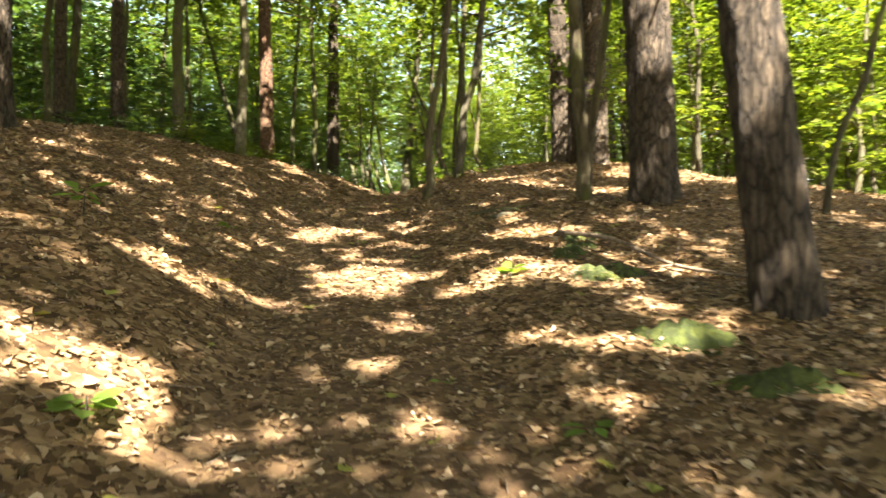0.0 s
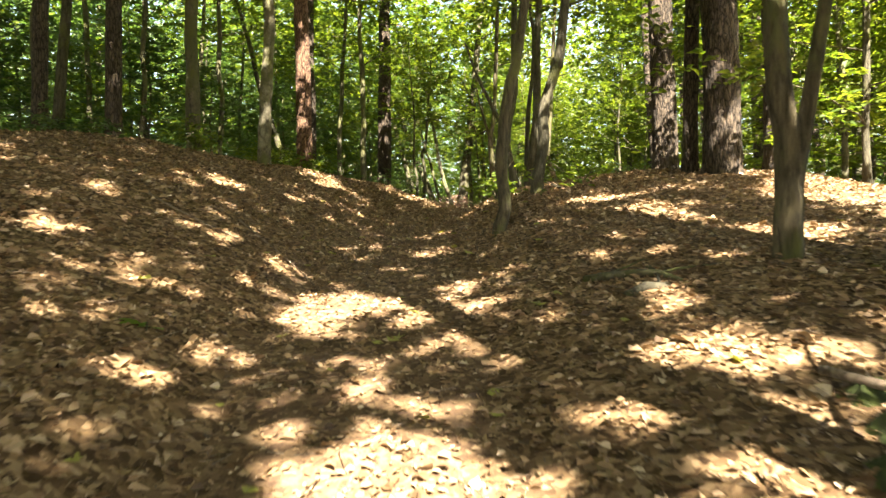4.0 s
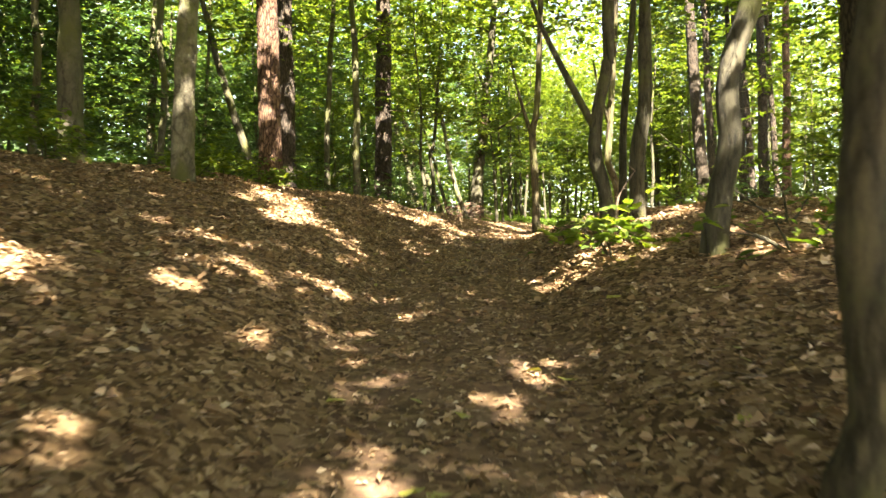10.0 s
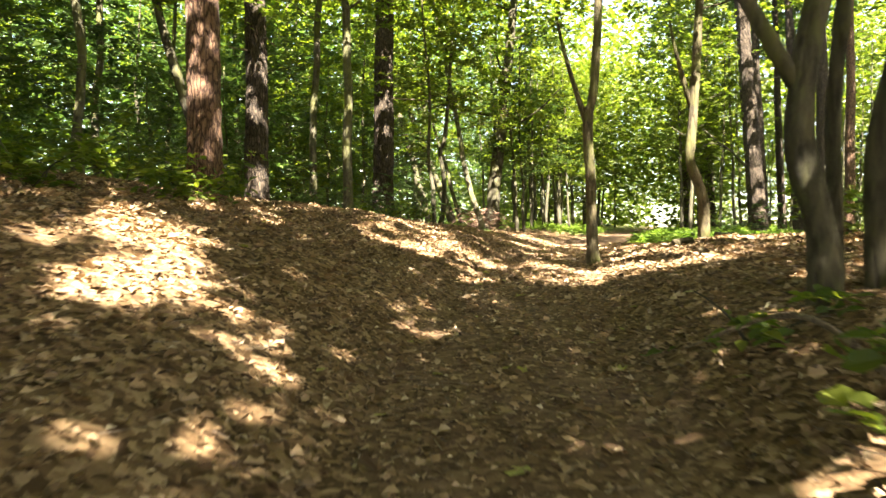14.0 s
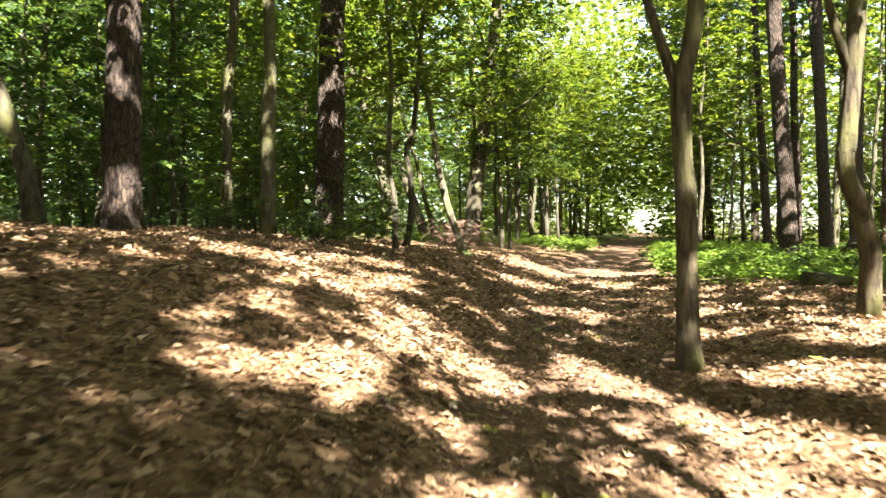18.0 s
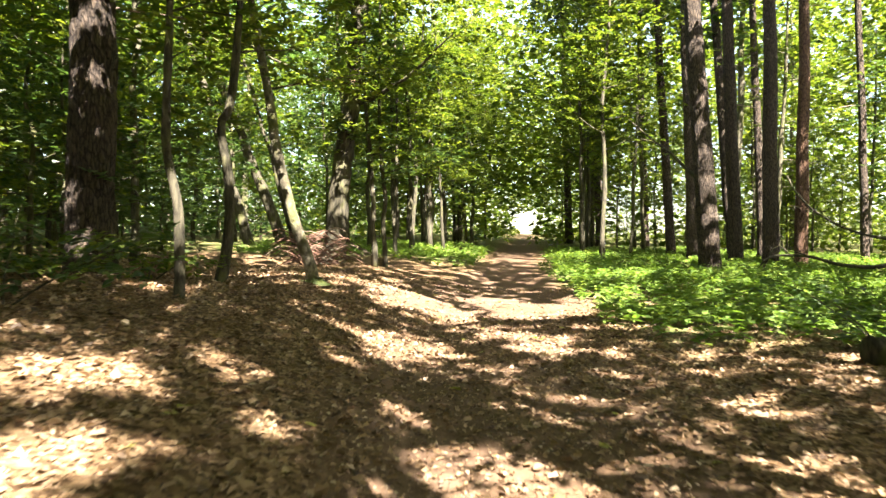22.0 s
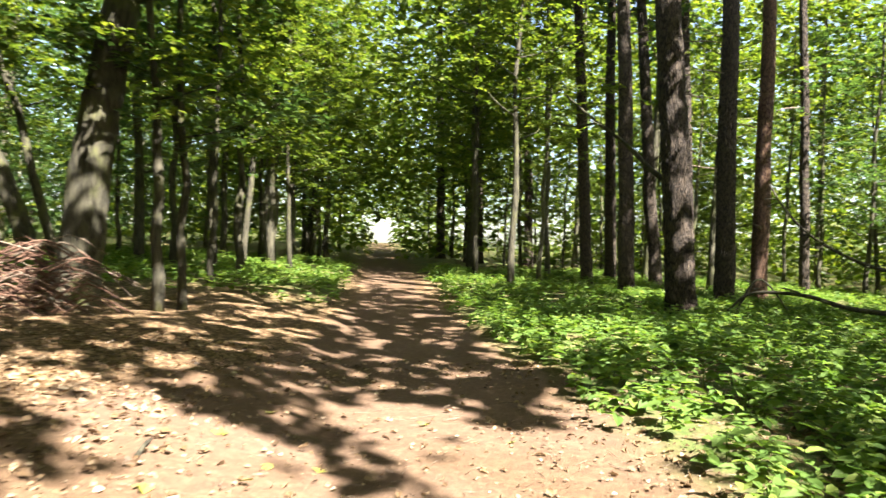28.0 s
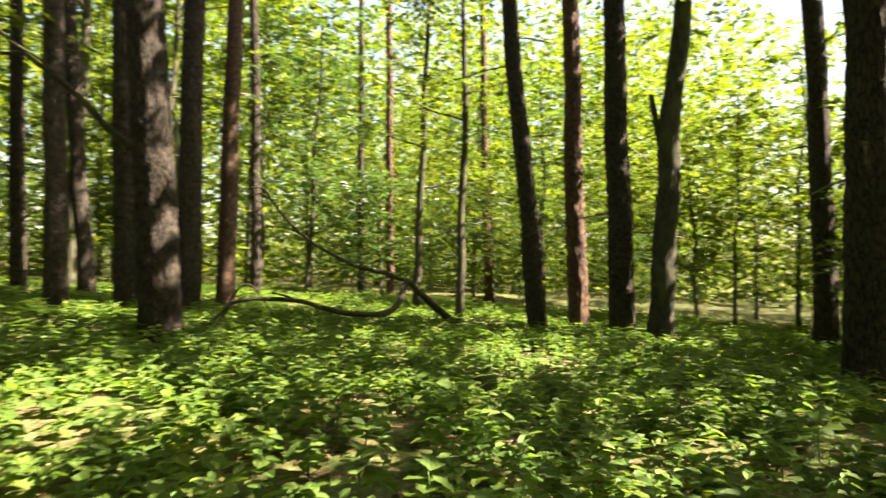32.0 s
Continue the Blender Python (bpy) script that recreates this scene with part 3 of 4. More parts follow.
# group right of the road
lead_pine = pine(7.74, 41.8, .60, (-.065, .03), near=True, seed=16, stubs=0, label="thick straight pine standing in green herbs beside the road")
pine(9.4, 46.2, .45, (-.045, .006), seed=17)
pine(9.86, 49.0, .38, (-.07, .01), seed=18)
pine(10.9, 46.0, .50, (-.045, .006), seed=19)
pine(11.45, 44.8, .52, (-.02, -.01), near=True, seed=20)
pine(12.5, 44.7, .44, (-.01, -.02), mat=PINE_RED, seed=21)
pine(12.56, 49.2, .44, (-.06, .06), seed=22)
pine(13.7, 49.0, .36, (-.05, .0), seed=23)
pine(12.0, 51.0, .42, (-.036, 0), seed=24)
pine(14.66, 37.9, .42, (-.07, .08), near=True, seed=25)
pine(15.5, 37.2, .45, (-.046, .022), near=True, mat=PINE_RED, seed=26)
pine(15.1, 36.15, .55, (-.047, .026), near=True, seed=27)
pine(15.9, 32.2, .48, (-.05, .035), seed=28)
scar_pine = pine(9.9, 32.45, .57, (-.036, 0), near=True, seed=29, label="thick dark pine with a pale scar standing among green herbs")
pine(21.5, 45.1, .30, (-.036, 0), mat=PINE_RED, seed=30)
pine(25.3, 42.7, .35, (-.047, .02), mat=PINE_RED, seed=31)
pine(21.9, 46.5, .25, (-.03, 0), seed=32)
pine(16.9, 47.3, .32, (-.04, 0), seed=33)
pine(10.4, 65, .5, (-.04, 0), seed=34)
pine(11.4, 62, .5, (-.04, 0), seed=35)
pine(14.2, 62, .48, (-.04, 0), seed=36)
# broad-leaved trees along the path
broadleaf(-5.3, 16.6, .25, 13, (.035, 0), mat=PALE_BARK, seed=50, first=4.5, limbs=6, near=True, reach=2.5, label="slender tree with pale mossy bark on the bank")
broadleaf(-6.95, 17.0, .30, 13, (-.02, 0), mat=GREY_BARK, seed=51, first=4.5, limbs=6, reach=2.5, near=True)
broadleaf(-8.9, 15.4, .22, 11, (.06, 0), mat=DARK_BARK, seed=52, first=3.5)
broadleaf(-5.95, 28.7, .24, 12, (-.02, 0), mat=GREY_BARK, seed=53, first=4)
broadleaf(-.47, 10.9, .135, 8, (.12, .01), bend=((.12, .02, 0), (.31, .08, 0), (.76, .04, 0), (1.1, .06, .01), (1.66, .13, .01), (2.6, .3, .02)), mat=MOSSY_BARK, seed=54, first=3.6, near=True, limbs=5, reach=1.8, label="thin crooked beech with a swept foot beside the path")
broadleaf(.07, 14.0, .18, 8, (.1, .01), bend=((.3, .02, 0), (.78, .1, 0), (1.3, .1, .01), (1.9, .28, .02), (2.6, .4, .02)), mat=DARK_BARK, seed=55, first=2.6, near=True, limbs=7, reach=2.0, label="dark young tree with a crooked stem on the mound")
broadleaf(1.55, 8.2, .19, 9, (-.05, -.01), mat=MOSSY_BARK, seed=56, first=4, near=True, forks=((.3, .35, -.3, 3.2, .06),), label="forked grey tree leaning on the mound")
broadleaf(3.5, 6.5, .07, 6, (.25, 0), mat=DARK_BARK, seed=57, first=2.6, limbs=5, leaves=160)
broadleaf(-.27, 17.0, .17, 10, (-.004, 0), bend=((.4, -.04, 0), (.85, -.15, 0), (1.35, -.12, 0), (1.9, -.02, 0), (2.8, .0, 0)), mat=DARK_BARK, seed=58, first=3.6, near=True, forks=((1.15, -.85, .1, 1.9, .05),), label="dark twin-stemmed tree at the edge of the path")
broadleaf(.10, 17.15, .17, 10, (.02, 0), mat=DARK_BARK, seed=59, first=3.6, near=True)
broadleaf(-.02, 17.5, .10, 8, (.03, .01), mat=DARK_BARK, seed=60, first=3, near=True, label="thin dark stem behind two thicker ones")
broadleaf(-.85, 23.2, .17, 9, (.03, 0), mat=MOSSY_BARK, bend=((.3, -.03, 0), (1.2, -.06, 0), (2.1, -.1, 0), (3.2, .02, 0)), seed=61, first=3.6, near=True, forks=((2.0, -.45, .2, 1.7, .05),), label="slim green-tinged tree forking above head height")
broadleaf(.95, 24.2, .17, 9, (.05, 0), mat=MOSSY_BARK, bend=((.5, .0, 0), (.85, -.08, 0), (1.3, -.22, 0), (2.3, -.15, 0)), seed=62, first=3.4, near=True, forks=((2.1, -.35, .1, 1.5, .05),), label="thin tree with a kinked trunk in sunlit herbs")
broadleaf(-3.08, 34.4, .2, 8, (-.2, .01), mat=PALE_BARK, bend=((.3, -.06, 0), (.92, -.29, 0), (1.54, -.47, .02), (2.33, -.65, .04), (3.4, -.82, .05)), seed=63, first=3.2, near=True, label="thin leaning pale-barked tree with a mossy foot")
broadleaf(-6.5, 48.2, .38, 11, (-.3, .02), mat=DARK_BARK, seed=64, first=4, near=True)
broadleaf(-5.3, 48.5, .42, 11, (-.4, .03), mat=DARK_BARK, seed=65, first=4, near=True)
broadleaf(-4.9, 48.9, .24, 9, (-.3, .03), mat=DARK_BARK, seed=66, first=3.5)
broadleaf(-4.25, 32.8, .15, 8, (.06, 0), mat=DARK_BARK, bend=((.7, .12, 0), (1.5, .1, 0), (2.2, .0, 0), (3, .18, 0)), seed=67, first=3, near=True)
broadleaf(-4.1, 30.2, .11, 7, (-.06, 0), mat=DARK_BARK, seed=68, first=2.6, near=True)
stout = broadleaf(-3.08, 40.2, .55, 14, (.10, -.02), mat=DARK_BARK, seed=69, first=3.2, near=True, limbs=9, reach=3.2, leaves=420, label="stout dark leaning tree beside a heap of brushwood")
for i, (sx, sy, sd) in enumerate(((-2.05, 39.9, .15), (-1.75, 40.5, .13), (-1.38, 43.4, .12), (-3.0, 48.2, .26), (-.83, 44.9, .18), (.2, 49.7, .26), (.67, 49.1, .13), (-1.35, 45.2, .15), (-2.2, 46.5, .18), (1.2, 53, .2), (-1.0, 52, .22))):
    broadleaf(sx, sy, sd, 7 + i % 4, (-.05 + .02 * (i % 3), .01), mat=DARK_BARK, seed=70 + i, first=2.4, reach=1.8, limbs=6, leaf=MAPLE if i % 2 else BEECH, label="thin dark young tree beside the road")
broadleaf(14.9, 35.4, .52, 15, (-.01, -.06), mat=DARK_BARK, seed=90, first=6, near=True, forks=((3.6, -.25, .35, 1.6, .13),), label="dark tree with a broken stub beside a pine")
broadleaf(15.2, 40.0, .22, 11, (-.02, -.02), mat=DARK_BARK, seed=91, first=3, leaf=BEECH)
broadleaf(16.2, 41.6, .22, 11, (-.01, -.04), mat=DARK_BARK, seed=92, first=3, leaf=BEECH)
broadleaf(-7.9, 25.9, .22, 9, (-.3, 0), mat=DARK_BARK, seed=93, first=4, limbs=5, label="dark slanting trunk behind two pines")


# --- young beeches and bushes that fill the wood ---
def young_tree(k, h, leaves, leaf, reach, first):
    return broadleaf(0, -60 - 4 * k, .05 + h * .012, h, (random.uniform(-.05, .05), random.uniform(-.05, .05)), mat=DARK_BARK if k % 2 else GREY_BARK, leaf=leaf, limbs=int(6 + h), first=first, reach=reach,
                     leaves=leaves, size=.15, per=14, seed=200 + k, name="young_beech", label="young beech in full green leaf in the wood", spread=(.6, .6, .2))


kinds = [young_tree(0, 5.5, 290, BEECH, 2.5, .6), young_tree(1, 7.5, 340, BEECH, 3.0, 1.1), young_tree(2, 4.0, 220, MAPLE, 2.0, .3), young_tree(3, 8.5, 350, MAPLE, 3.2, 1.8), young_tree(4, 6.5, 310, BEECH, 2.8, .8), young_tree(5, 10.0, 380, BEECH, 3.4, 3.4), young_tree(6, 11.0, 150, BEECH, 2.6, 4.6)]


def open_ground(x, y):
    """The open parts of the wood, with no young growth."""
    d = x - table(PATH_X, min(y, 110.0))
    if y < 24:
        return -7.5 < d < (7.0 if y < 15 else 6.3)
    if y < 31:
        return -6.5 < d < 12
    if y < 46:
        return -5.0 - .15 * (y - 31) - 3 * ease((y - 36) / 6) < d < 14.5 - .3 * (y - 31) or (y < 43 and 0 < d < 19)
    return (-10 if y < 50 else -2.6) < d < 2.8


rng = random.Random(11)
spots = []


def scatter(count, xr, yr, gap):
    tries = 0
    while count and tries < 4000:
        tries += 1
        x, y = rng.uniform(*xr), rng.uniform(*yr)
        if open_ground(x, y) or any((x - a) ** 2 + (y - b) ** 2 < gap ** 2 for a, b in spots):
            continue
        spots.append((x, y))
        count -= 1


scatter(26, (18, 32), (26, 52), 2.0)          # behind the pines right of the road
scatter(10, (-5, 1), (48, 72), 1.9)          # both sides of the road
scatter(34, (-20, -5), (12, 48), 2.0)         # on the bank and behind it
scatter(36, (3.5, 20), (14, 32), 1.9)           # behind the mound
scatter(26, (-18, 30), (52, 74), 2.4)
scatter(16, (-22, -7), (38, 60), 2.0)
low = len(spots)
scatter(9, (20, 31), (26, 46), 2.2)            # low bushes behind the herbs
slim = len(spots)
scatter(34, (-14, 22), (14, 60), 1.6)          # slim bare stems between them
slim_end = len(spots)
for i in range(14):                            # trees that arch over the road
    y = 47 + i * 1.9
    spots.append((table(PATH_X, y) + (-1) ** i * rng.uniform(2.7, 4.2), y))
for i, (x, y) in enumerate(spots):
    # mostly darker leaves on the bank for its shade, brighter ones right for sun
    k = kinds[0] if low <= i < slim else kinds[6] if slim <= i < slim_end else kinds[rng.choice((2, 3, 3, 4))] if x < -5 and y < 40 else kinds[rng.choice((0, 1, 4))] if x > 3 and y < 34 else kinds[rng.randrange(5)] if i < len(spots) - 14 else kinds[5]
    copy_thing(k, pose(x, y, base_height(x, y), 0, 0, rng.uniform(0, 360)) @ Matrix.Scale(rng.uniform(.8, 1.25) if i < len(spots) - 14 else rng.uniform(.9, 1.2), 4))
for i, k in enumerate(kinds):
    x, y = ((-14, 9), (-16, 30), (18, 12), (-12, 45), (20, 55), (8.5, 56), (-9.5, 24))[i]
    k.location = (x, y, base_height(x, y))


# --- tall canopy ---
def tall_tree(k, h, leaf):
    return broadleaf(0, -90 - 8 * k, .34, h, (random.uniform(-.03, .03), random.uniform(-.03, .03)), mat=GREY_BARK, leaf=leaf, limbs=13, first=h * .4, reach=5.2, leaves=360, size=.3, per=11,
                     seed=300 + k, name="beech_tree", label="tall beech with a wide leafy crown", spread=(.8, .8, .35))


tall = [tall_tree(0, 16, BEECH), tall_tree(1, 18, MAPLE), tall_tree(2, 14, BEECH)]
rng = random.Random(5)
spots2 = []
for _ in range(6000):
    if len(spots2) == 30:
        break
    x, y = rng.uniform(-22, 26), rng.uniform(-26, 66)
    d = x - table(PATH_X, min(y, 110.0))
    if (y > -4 and -9 < d < 21 and y < 50) or abs(d) < 3.5:
        continue
    if any((x - a) ** 2 + (y - b) ** 2 < 4.6 ** 2 for a, b in spots2):
        continue
    if any(-9 < x - .336 * h - table(PATH_X, y + .77 * h) < 8 and -3 < y + .77 * h < 38 for h in (6, 10, 15)):
        continue                                # no shade from these on the path, which the added leaves dapple
    if any(15 < x - .336 * h < 33 and 20 < y + .77 * h < 50 for h in (6, 10, 15)):
        continue                                # sun on the wood behind the herbs
    spots2.append((x, y))
for i, (x, y) in enumerate(spots2):
    copy_thing(tall[i % 3], pose(x, y, base_height(x, y), 0, 0, rng.uniform(0, 360)) @ Matrix.Scale(rng.uniform(.85, 1.15), 4))
for k, (x, y) in zip(tall, ((10, -14), (-12, -6), (24, 4))):
    k.location = (x, y, base_height(x, y))


# --- far wood ---
def far_wood():
    g = np.random.default_rng(77)
    n = 235000
    a = g.uniform(radians(-80), radians(112), n)
    r = g.uniform(36, 85, n)
    x, y = np.sin(a) * r + 1, np.cos(a) * r + 24
    up = .2 + 21 * g.random(n) ** 1.35
    z = np.array([base_height(p, q) for p, q in zip(x, y)]) + up
    lane = np.abs(x - (1.3 + (y - 40) * .24))
    clump = np.array([noise.noise(Vector((p * .2, q * .2, w * .35))) for p, q, w in zip(x, y, z)])
    keep = (lane > .5 + .9 * g.random(n)) | (up > 1.9 + 1.2 * g.random(n))
    field = (a > radians(17)) & (a < radians(28)) & (up > .8) & (up < 4.5) & (g.random(n) > .45)
    keep &= (clump > -.15 - .2 * (a < 0)) & ~field & ((a < radians(80)) | (up < 4))
    at = np.stack([x, y, z], 1)[keep]
    m = len(at)
    way = headings(g, m, -.1)
    out = g.normal(0, .6, (m, 3))
    out[:, 2] += 1
    size = g.uniform(.34, .62, m)
    k = 7000                                   # boughs that close over the road
    y = g.uniform(50, 98, k)
    x = 1.3 + (y - 40) * .24 + g.normal(0, 2.6, k)
    up = 2.7 + .035 * np.maximum(0, 75 - y) + 8 * g.random(k) ** 1.2
    at = np.concatenate([at, np.stack([x, y, np.array([base_height(p, q) for p, q in zip(x, y)]) + up], 1)])
    way, out = np.concatenate([way, headings(g, k, -.2)]), np.concatenate([out, g.normal(0, .5, (k, 3)) + np.array([0, 0, 1.0])])
    size = np.concatenate([size, g.uniform(.28, .5, k)])
    n = 66000                                  # the wood goes on behind, as a looser wall of leaves
    a, r = g.uniform(radians(-76), radians(86), n), g.uniform(88, 135, n)
    x, y, up = np.sin(a) * r + 1, np.cos(a) * r + 24, .2 + 36 * g.random(n) ** 1.15
    lane = np.abs(x - (1.3 + (y - 40) * .24))
    clump = np.array([noise.noise(Vector((p * .09, q * .09, w * .16))) for p, q, w in zip(x, y, up)])
    keep = ((lane > 1.7) | (up > 4.5)) & (clump > -.2) & ~((a > radians(17)) & (a < radians(26)) & (up < 6))
    x, y, up = x[keep], y[keep], up[keep]
    k = len(x)
    at = np.concatenate([at, np.stack([x, y, np.array([base_height(p, q) for p, q in zip(x, y)]) + up], 1)])
    way, out = np.concatenate([way, headings(g, k, -.2)]), np.concatenate([out, g.normal(0, .8, (k, 3)) + np.array([0, 0, .8])])
    size = np.concatenate([size, g.uniform(.9, 1.6, k)])
    for n, xr, yr, top in ((52000, (-42, -15), (2, 62), 17), (30000, (33, 52), (18, 66), 13)):          # the wood beside the bank, and beyond the herbs
        x, y, up = g.uniform(*xr, n), g.uniform(*yr, n), .2 + top * g.random(n) ** 1.1
        clump = np.array([noise.noise(Vector((p * .22, q * .22, w * .4))) for p, q, w in zip(x, y, up)])
        x, y, up = x[clump > -.12], y[clump > -.12], up[clump > -.12]
        k = len(x)
        at = np.concatenate([at, np.stack([x, y, np.array([base_height(p, q) for p, q in zip(x, y)]) + up], 1)])
        way, out = np.concatenate([way, headings(g, k, -.1)]), np.concatenate([out, g.normal(0, .6, (k, 3)) + np.array([0, 0, 1.0])])
        size = np.concatenate([size, g.uniform(.34, .62, k)])
    deep = at[:, 0] < -6 + g.normal(0, 3, len(at))          # deep green hornbeam on the bank's side, darker in place of shade; beech elsewhere
    for part, mat, label in ((deep, MAPLE, "dense deep green foliage of the far wood"), (~deep, BEECH, "dense bright green foliage of the far wood")):
        v, f = blades(at[part], way[part], out[part], size[part], .62)
        tagged(new("far_foliage", mesh_of("far_foliage", v, f, mat)), label, "foliage", kind="stuff")


far_wood()


# --- fallen leaves ---
def litter(name, n, xr, yr, size, mat, label, seed, centre=.3, full=True):
    g = np.random.default_rng(seed)
    x, y = g.uniform(*xr, n), g.uniform(*yr, n)
    cx = np.array([table(PATH_X, min(v, 110.0)) for v in y])
    d = np.abs(x - cx)
    keep = g.random(n) < np.clip(centre + (d - .35) / 1.3, centre, 1)
    sand = np.array([ease((q - 32.7) / 1.3) * (1 - ease((q - 36) / 2)) for q in y]) * np.clip(1.6 - d / 2, 0, 1)
    keep &= g.random(n) > .88 * sand         # the bare crossing of the paths
    keep &= np.array([g.random() > green_at(p, q) * .75 for p, q in zip(x, y)])
    x, y = x[keep], y[keep]
    m = len(x)
    z = np.array([height(p, q) for p, q in zip(x, y)]) + g.uniform(.002, .022, m)
    way = headings(g, m, .05)
    out = g.normal(0, .5, (m, 3))
    out[:, 2] += 1
    v, f = blades(np.stack([x, y, z], 1), way, out, size * g.uniform(.5, 1.3, m), .72, full, .28, .45)
    tagged(new(name, mesh_of(name, v, f, mat)), label, "leaves", kind="stuff")


litter("fallen_leaves", 80000, (-8.5, 6.5), (.8, 38), .056, LITTER, "layer of dry brown fallen leaves on the forest floor", 21, .6)
litter("lobed_leaves", 32000, (-5.5, 3.2), (1.2, 36), .066, LITTER, "dry lobed leaves lying on the forest floor", 24, .4, "lobed")
litter("leaf_crumbs", 135000, (-7.5, 5.5), (.8, 36), .036, LITTER, "crumbled dry leaves and bits of bark on the forest floor", 23, 1.0, False)


def twigs():
    g = np.random.default_rng(41)
    n = 5200
    x, y = g.uniform(-6, 4, n), g.uniform(.8, 37, n)
    z = np.array([height(a, b) for a, b in zip(x, y)]) + g.uniform(.004, .018, n)
    a, l, r = g.uniform(0, 6.28, n), g.uniform(.04, .2, n) ** 1.0, g.uniform(.0015, .004, n)
    way = np.stack([np.cos(a), np.sin(a), g.normal(0, .08, n)], 1) * l[:, None]
    side = np.stack([-np.sin(a), np.cos(a), np.zeros(n)], 1) * r[:, None]
    up = np.zeros((n, 3))
    up[:, 2] = r * 1.6
    c = np.stack([x, y, z], 1)
    v = np.stack([c + side, c - side, c + up, c + way + side * .6, c + way - side * .6, c + way + up * .6], 1).reshape(-1, 3)
    k = np.arange(n)[:, None] * 6
    f = np.concatenate([k + np.array([0, 3, 5, 2]), k + np.array([1, 2, 5, 4]), k + np.array([0, 1, 4, 3])], 0)
    tagged(new("dry_twigs", mesh_of("dry_twigs", v, f, DEAD_WOOD)), "thin dry twigs scattered over the path and leaves", "twigs", kind="stuff")


twigs()


# --- green herbs ---
def herbs():
    g = np.random.default_rng(31)
    pts = []
    while len(pts) < 13500:
        x, y = g.uniform(-6, 21), g.uniform(23, 54)
        if g.random() < green_at(x, y) * (1.0 if y < 44 else .7) and g.random() < .35 + .65 * (noise.noise(Vector((x * .7, y * .7, 9))) > -.15):
            pts.append((x, y))
    at, way, size = [], [], []
    for x, y in pts:
        z, h = height(x, y), g.uniform(.10, .32)
        for tier in range(3):
            a0 = g.uniform(0, 6.28)
            for k in range(3):
                a = a0 + k * 2.1 + g.normal(0, .25)
                at.append((x + g.normal(0, .015), y + g.normal(0, .015), z + h * (.5 + .25 * tier)))
                way.append((math.cos(a), math.sin(a), g.normal(.02, .22)))
                size.append(g.uniform(.085, .17) * (1.1 - .2 * tier))
    at, way, size = np.array(at), np.array(way), np.array(size)
    way /= np.linalg.norm(way, axis=1)[:, None]
    out = g.normal(0, .24, way.shape)
    out[:, 2] += 1
    v, f = blades(at, way, out, size, .62, True, .16)
    tagged(new("green_herbs", mesh_of("green_herbs", v, f, HERB)), "knee-high bright green herbs covering the ground", "herbs", kind="stuff")


herbs()


# --- added leaf layer, mostly out of view, that dapples the ground ---
def canopy():
    g = np.random.default_rng(61)
    fine, broad = [], []
    for _ in range(80000):
        x, y, h = g.uniform(-23, 16), g.uniform(-7, 54), g.uniform(8.5, 13)
        w = 2.6 * noise.noise(Vector((x * .3, y * .3, 12)))
        # no added leaves over ground or wood that is meant to be sunlit
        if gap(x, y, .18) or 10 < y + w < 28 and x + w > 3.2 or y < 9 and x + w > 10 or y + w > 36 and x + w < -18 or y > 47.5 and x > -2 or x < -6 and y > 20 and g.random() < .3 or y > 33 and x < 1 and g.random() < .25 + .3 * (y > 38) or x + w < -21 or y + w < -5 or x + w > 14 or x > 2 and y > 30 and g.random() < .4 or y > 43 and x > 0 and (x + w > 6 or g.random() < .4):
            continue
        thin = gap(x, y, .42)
        (fine if thin else broad).append((x + .336 * h, y - .77 * h, base_height(x, y) + h))
    parts = []
    for at, size, twig, per in ((np.array(fine), .13, .12, 8), (np.array(broad), .32, .2, 5)):
        k = len(at)
        parts.append(sprays(g, at, headings(g, k, .05), g.uniform(.7, 1.2, k) * twig, per, size, .7, .3))
    v, f = np.concatenate([p[0] for p in parts]), np.concatenate([parts[0][1], parts[1][1] + len(parts[0][0])])
    tagged(new("shade_leaves", mesh_of("shade_leaves", v, f, BEECH)), "added leaf layer high above the path that dapples the ground", "foliage", kind="stuff")


canopy()


# --- single things on the forest floor ---
def moss_mound(x, y, w, d, h, turn, seed):
    """A mossy hump over an old root."""
    verts, faces, n, rings = [], [], 40, 16
    for j in range(rings + 1):
        r = j / rings
        for i in range(n):
            a = 2 * math.pi * i / n
            rim = r * (1 + .45 * noise.noise(Vector((math.cos(a) * 1.3 + seed * 3, math.sin(a) * 1.3, 2))) + .25 * noise.noise(Vector((math.cos(a) * 4 + seed * 3, math.sin(a) * 4, 5))))
            px, py = math.cos(a) * rim * w, math.sin(a) * rim * d
            q = Matrix.Rotation(turn, 3, "Z") @ Vector((px, py, 0))
            lump = 1 + .6 * noise.noise(Vector((px * 11 + seed, py * 11, 1))) + .25 * noise.noise(Vector((px * 30 + seed, py * 30, 3))) + .12 * noise.noise(Vector((px * 70, py * 70, 4)))
            z = height(x + q.x, y + q.y) + h * (1 - r * r) * lump - .02 * r
            verts.append((q.x, q.y, z - base_height(x, y)))
    for j in range(rings):
        for i in range(n):
            faces.append((j * n + i, j * n + (i + 1) % n, (j + 1) * n + (i + 1) % n, (j + 1) * n + i))
    ob = new("moss_mound", mesh_of("moss_mound", verts, faces, MOSS, True))
    ob.location = (x, y, base_height(x, y))
    tagged(ob, "hump of dark green moss over an old root", "moss", "moss mounds")


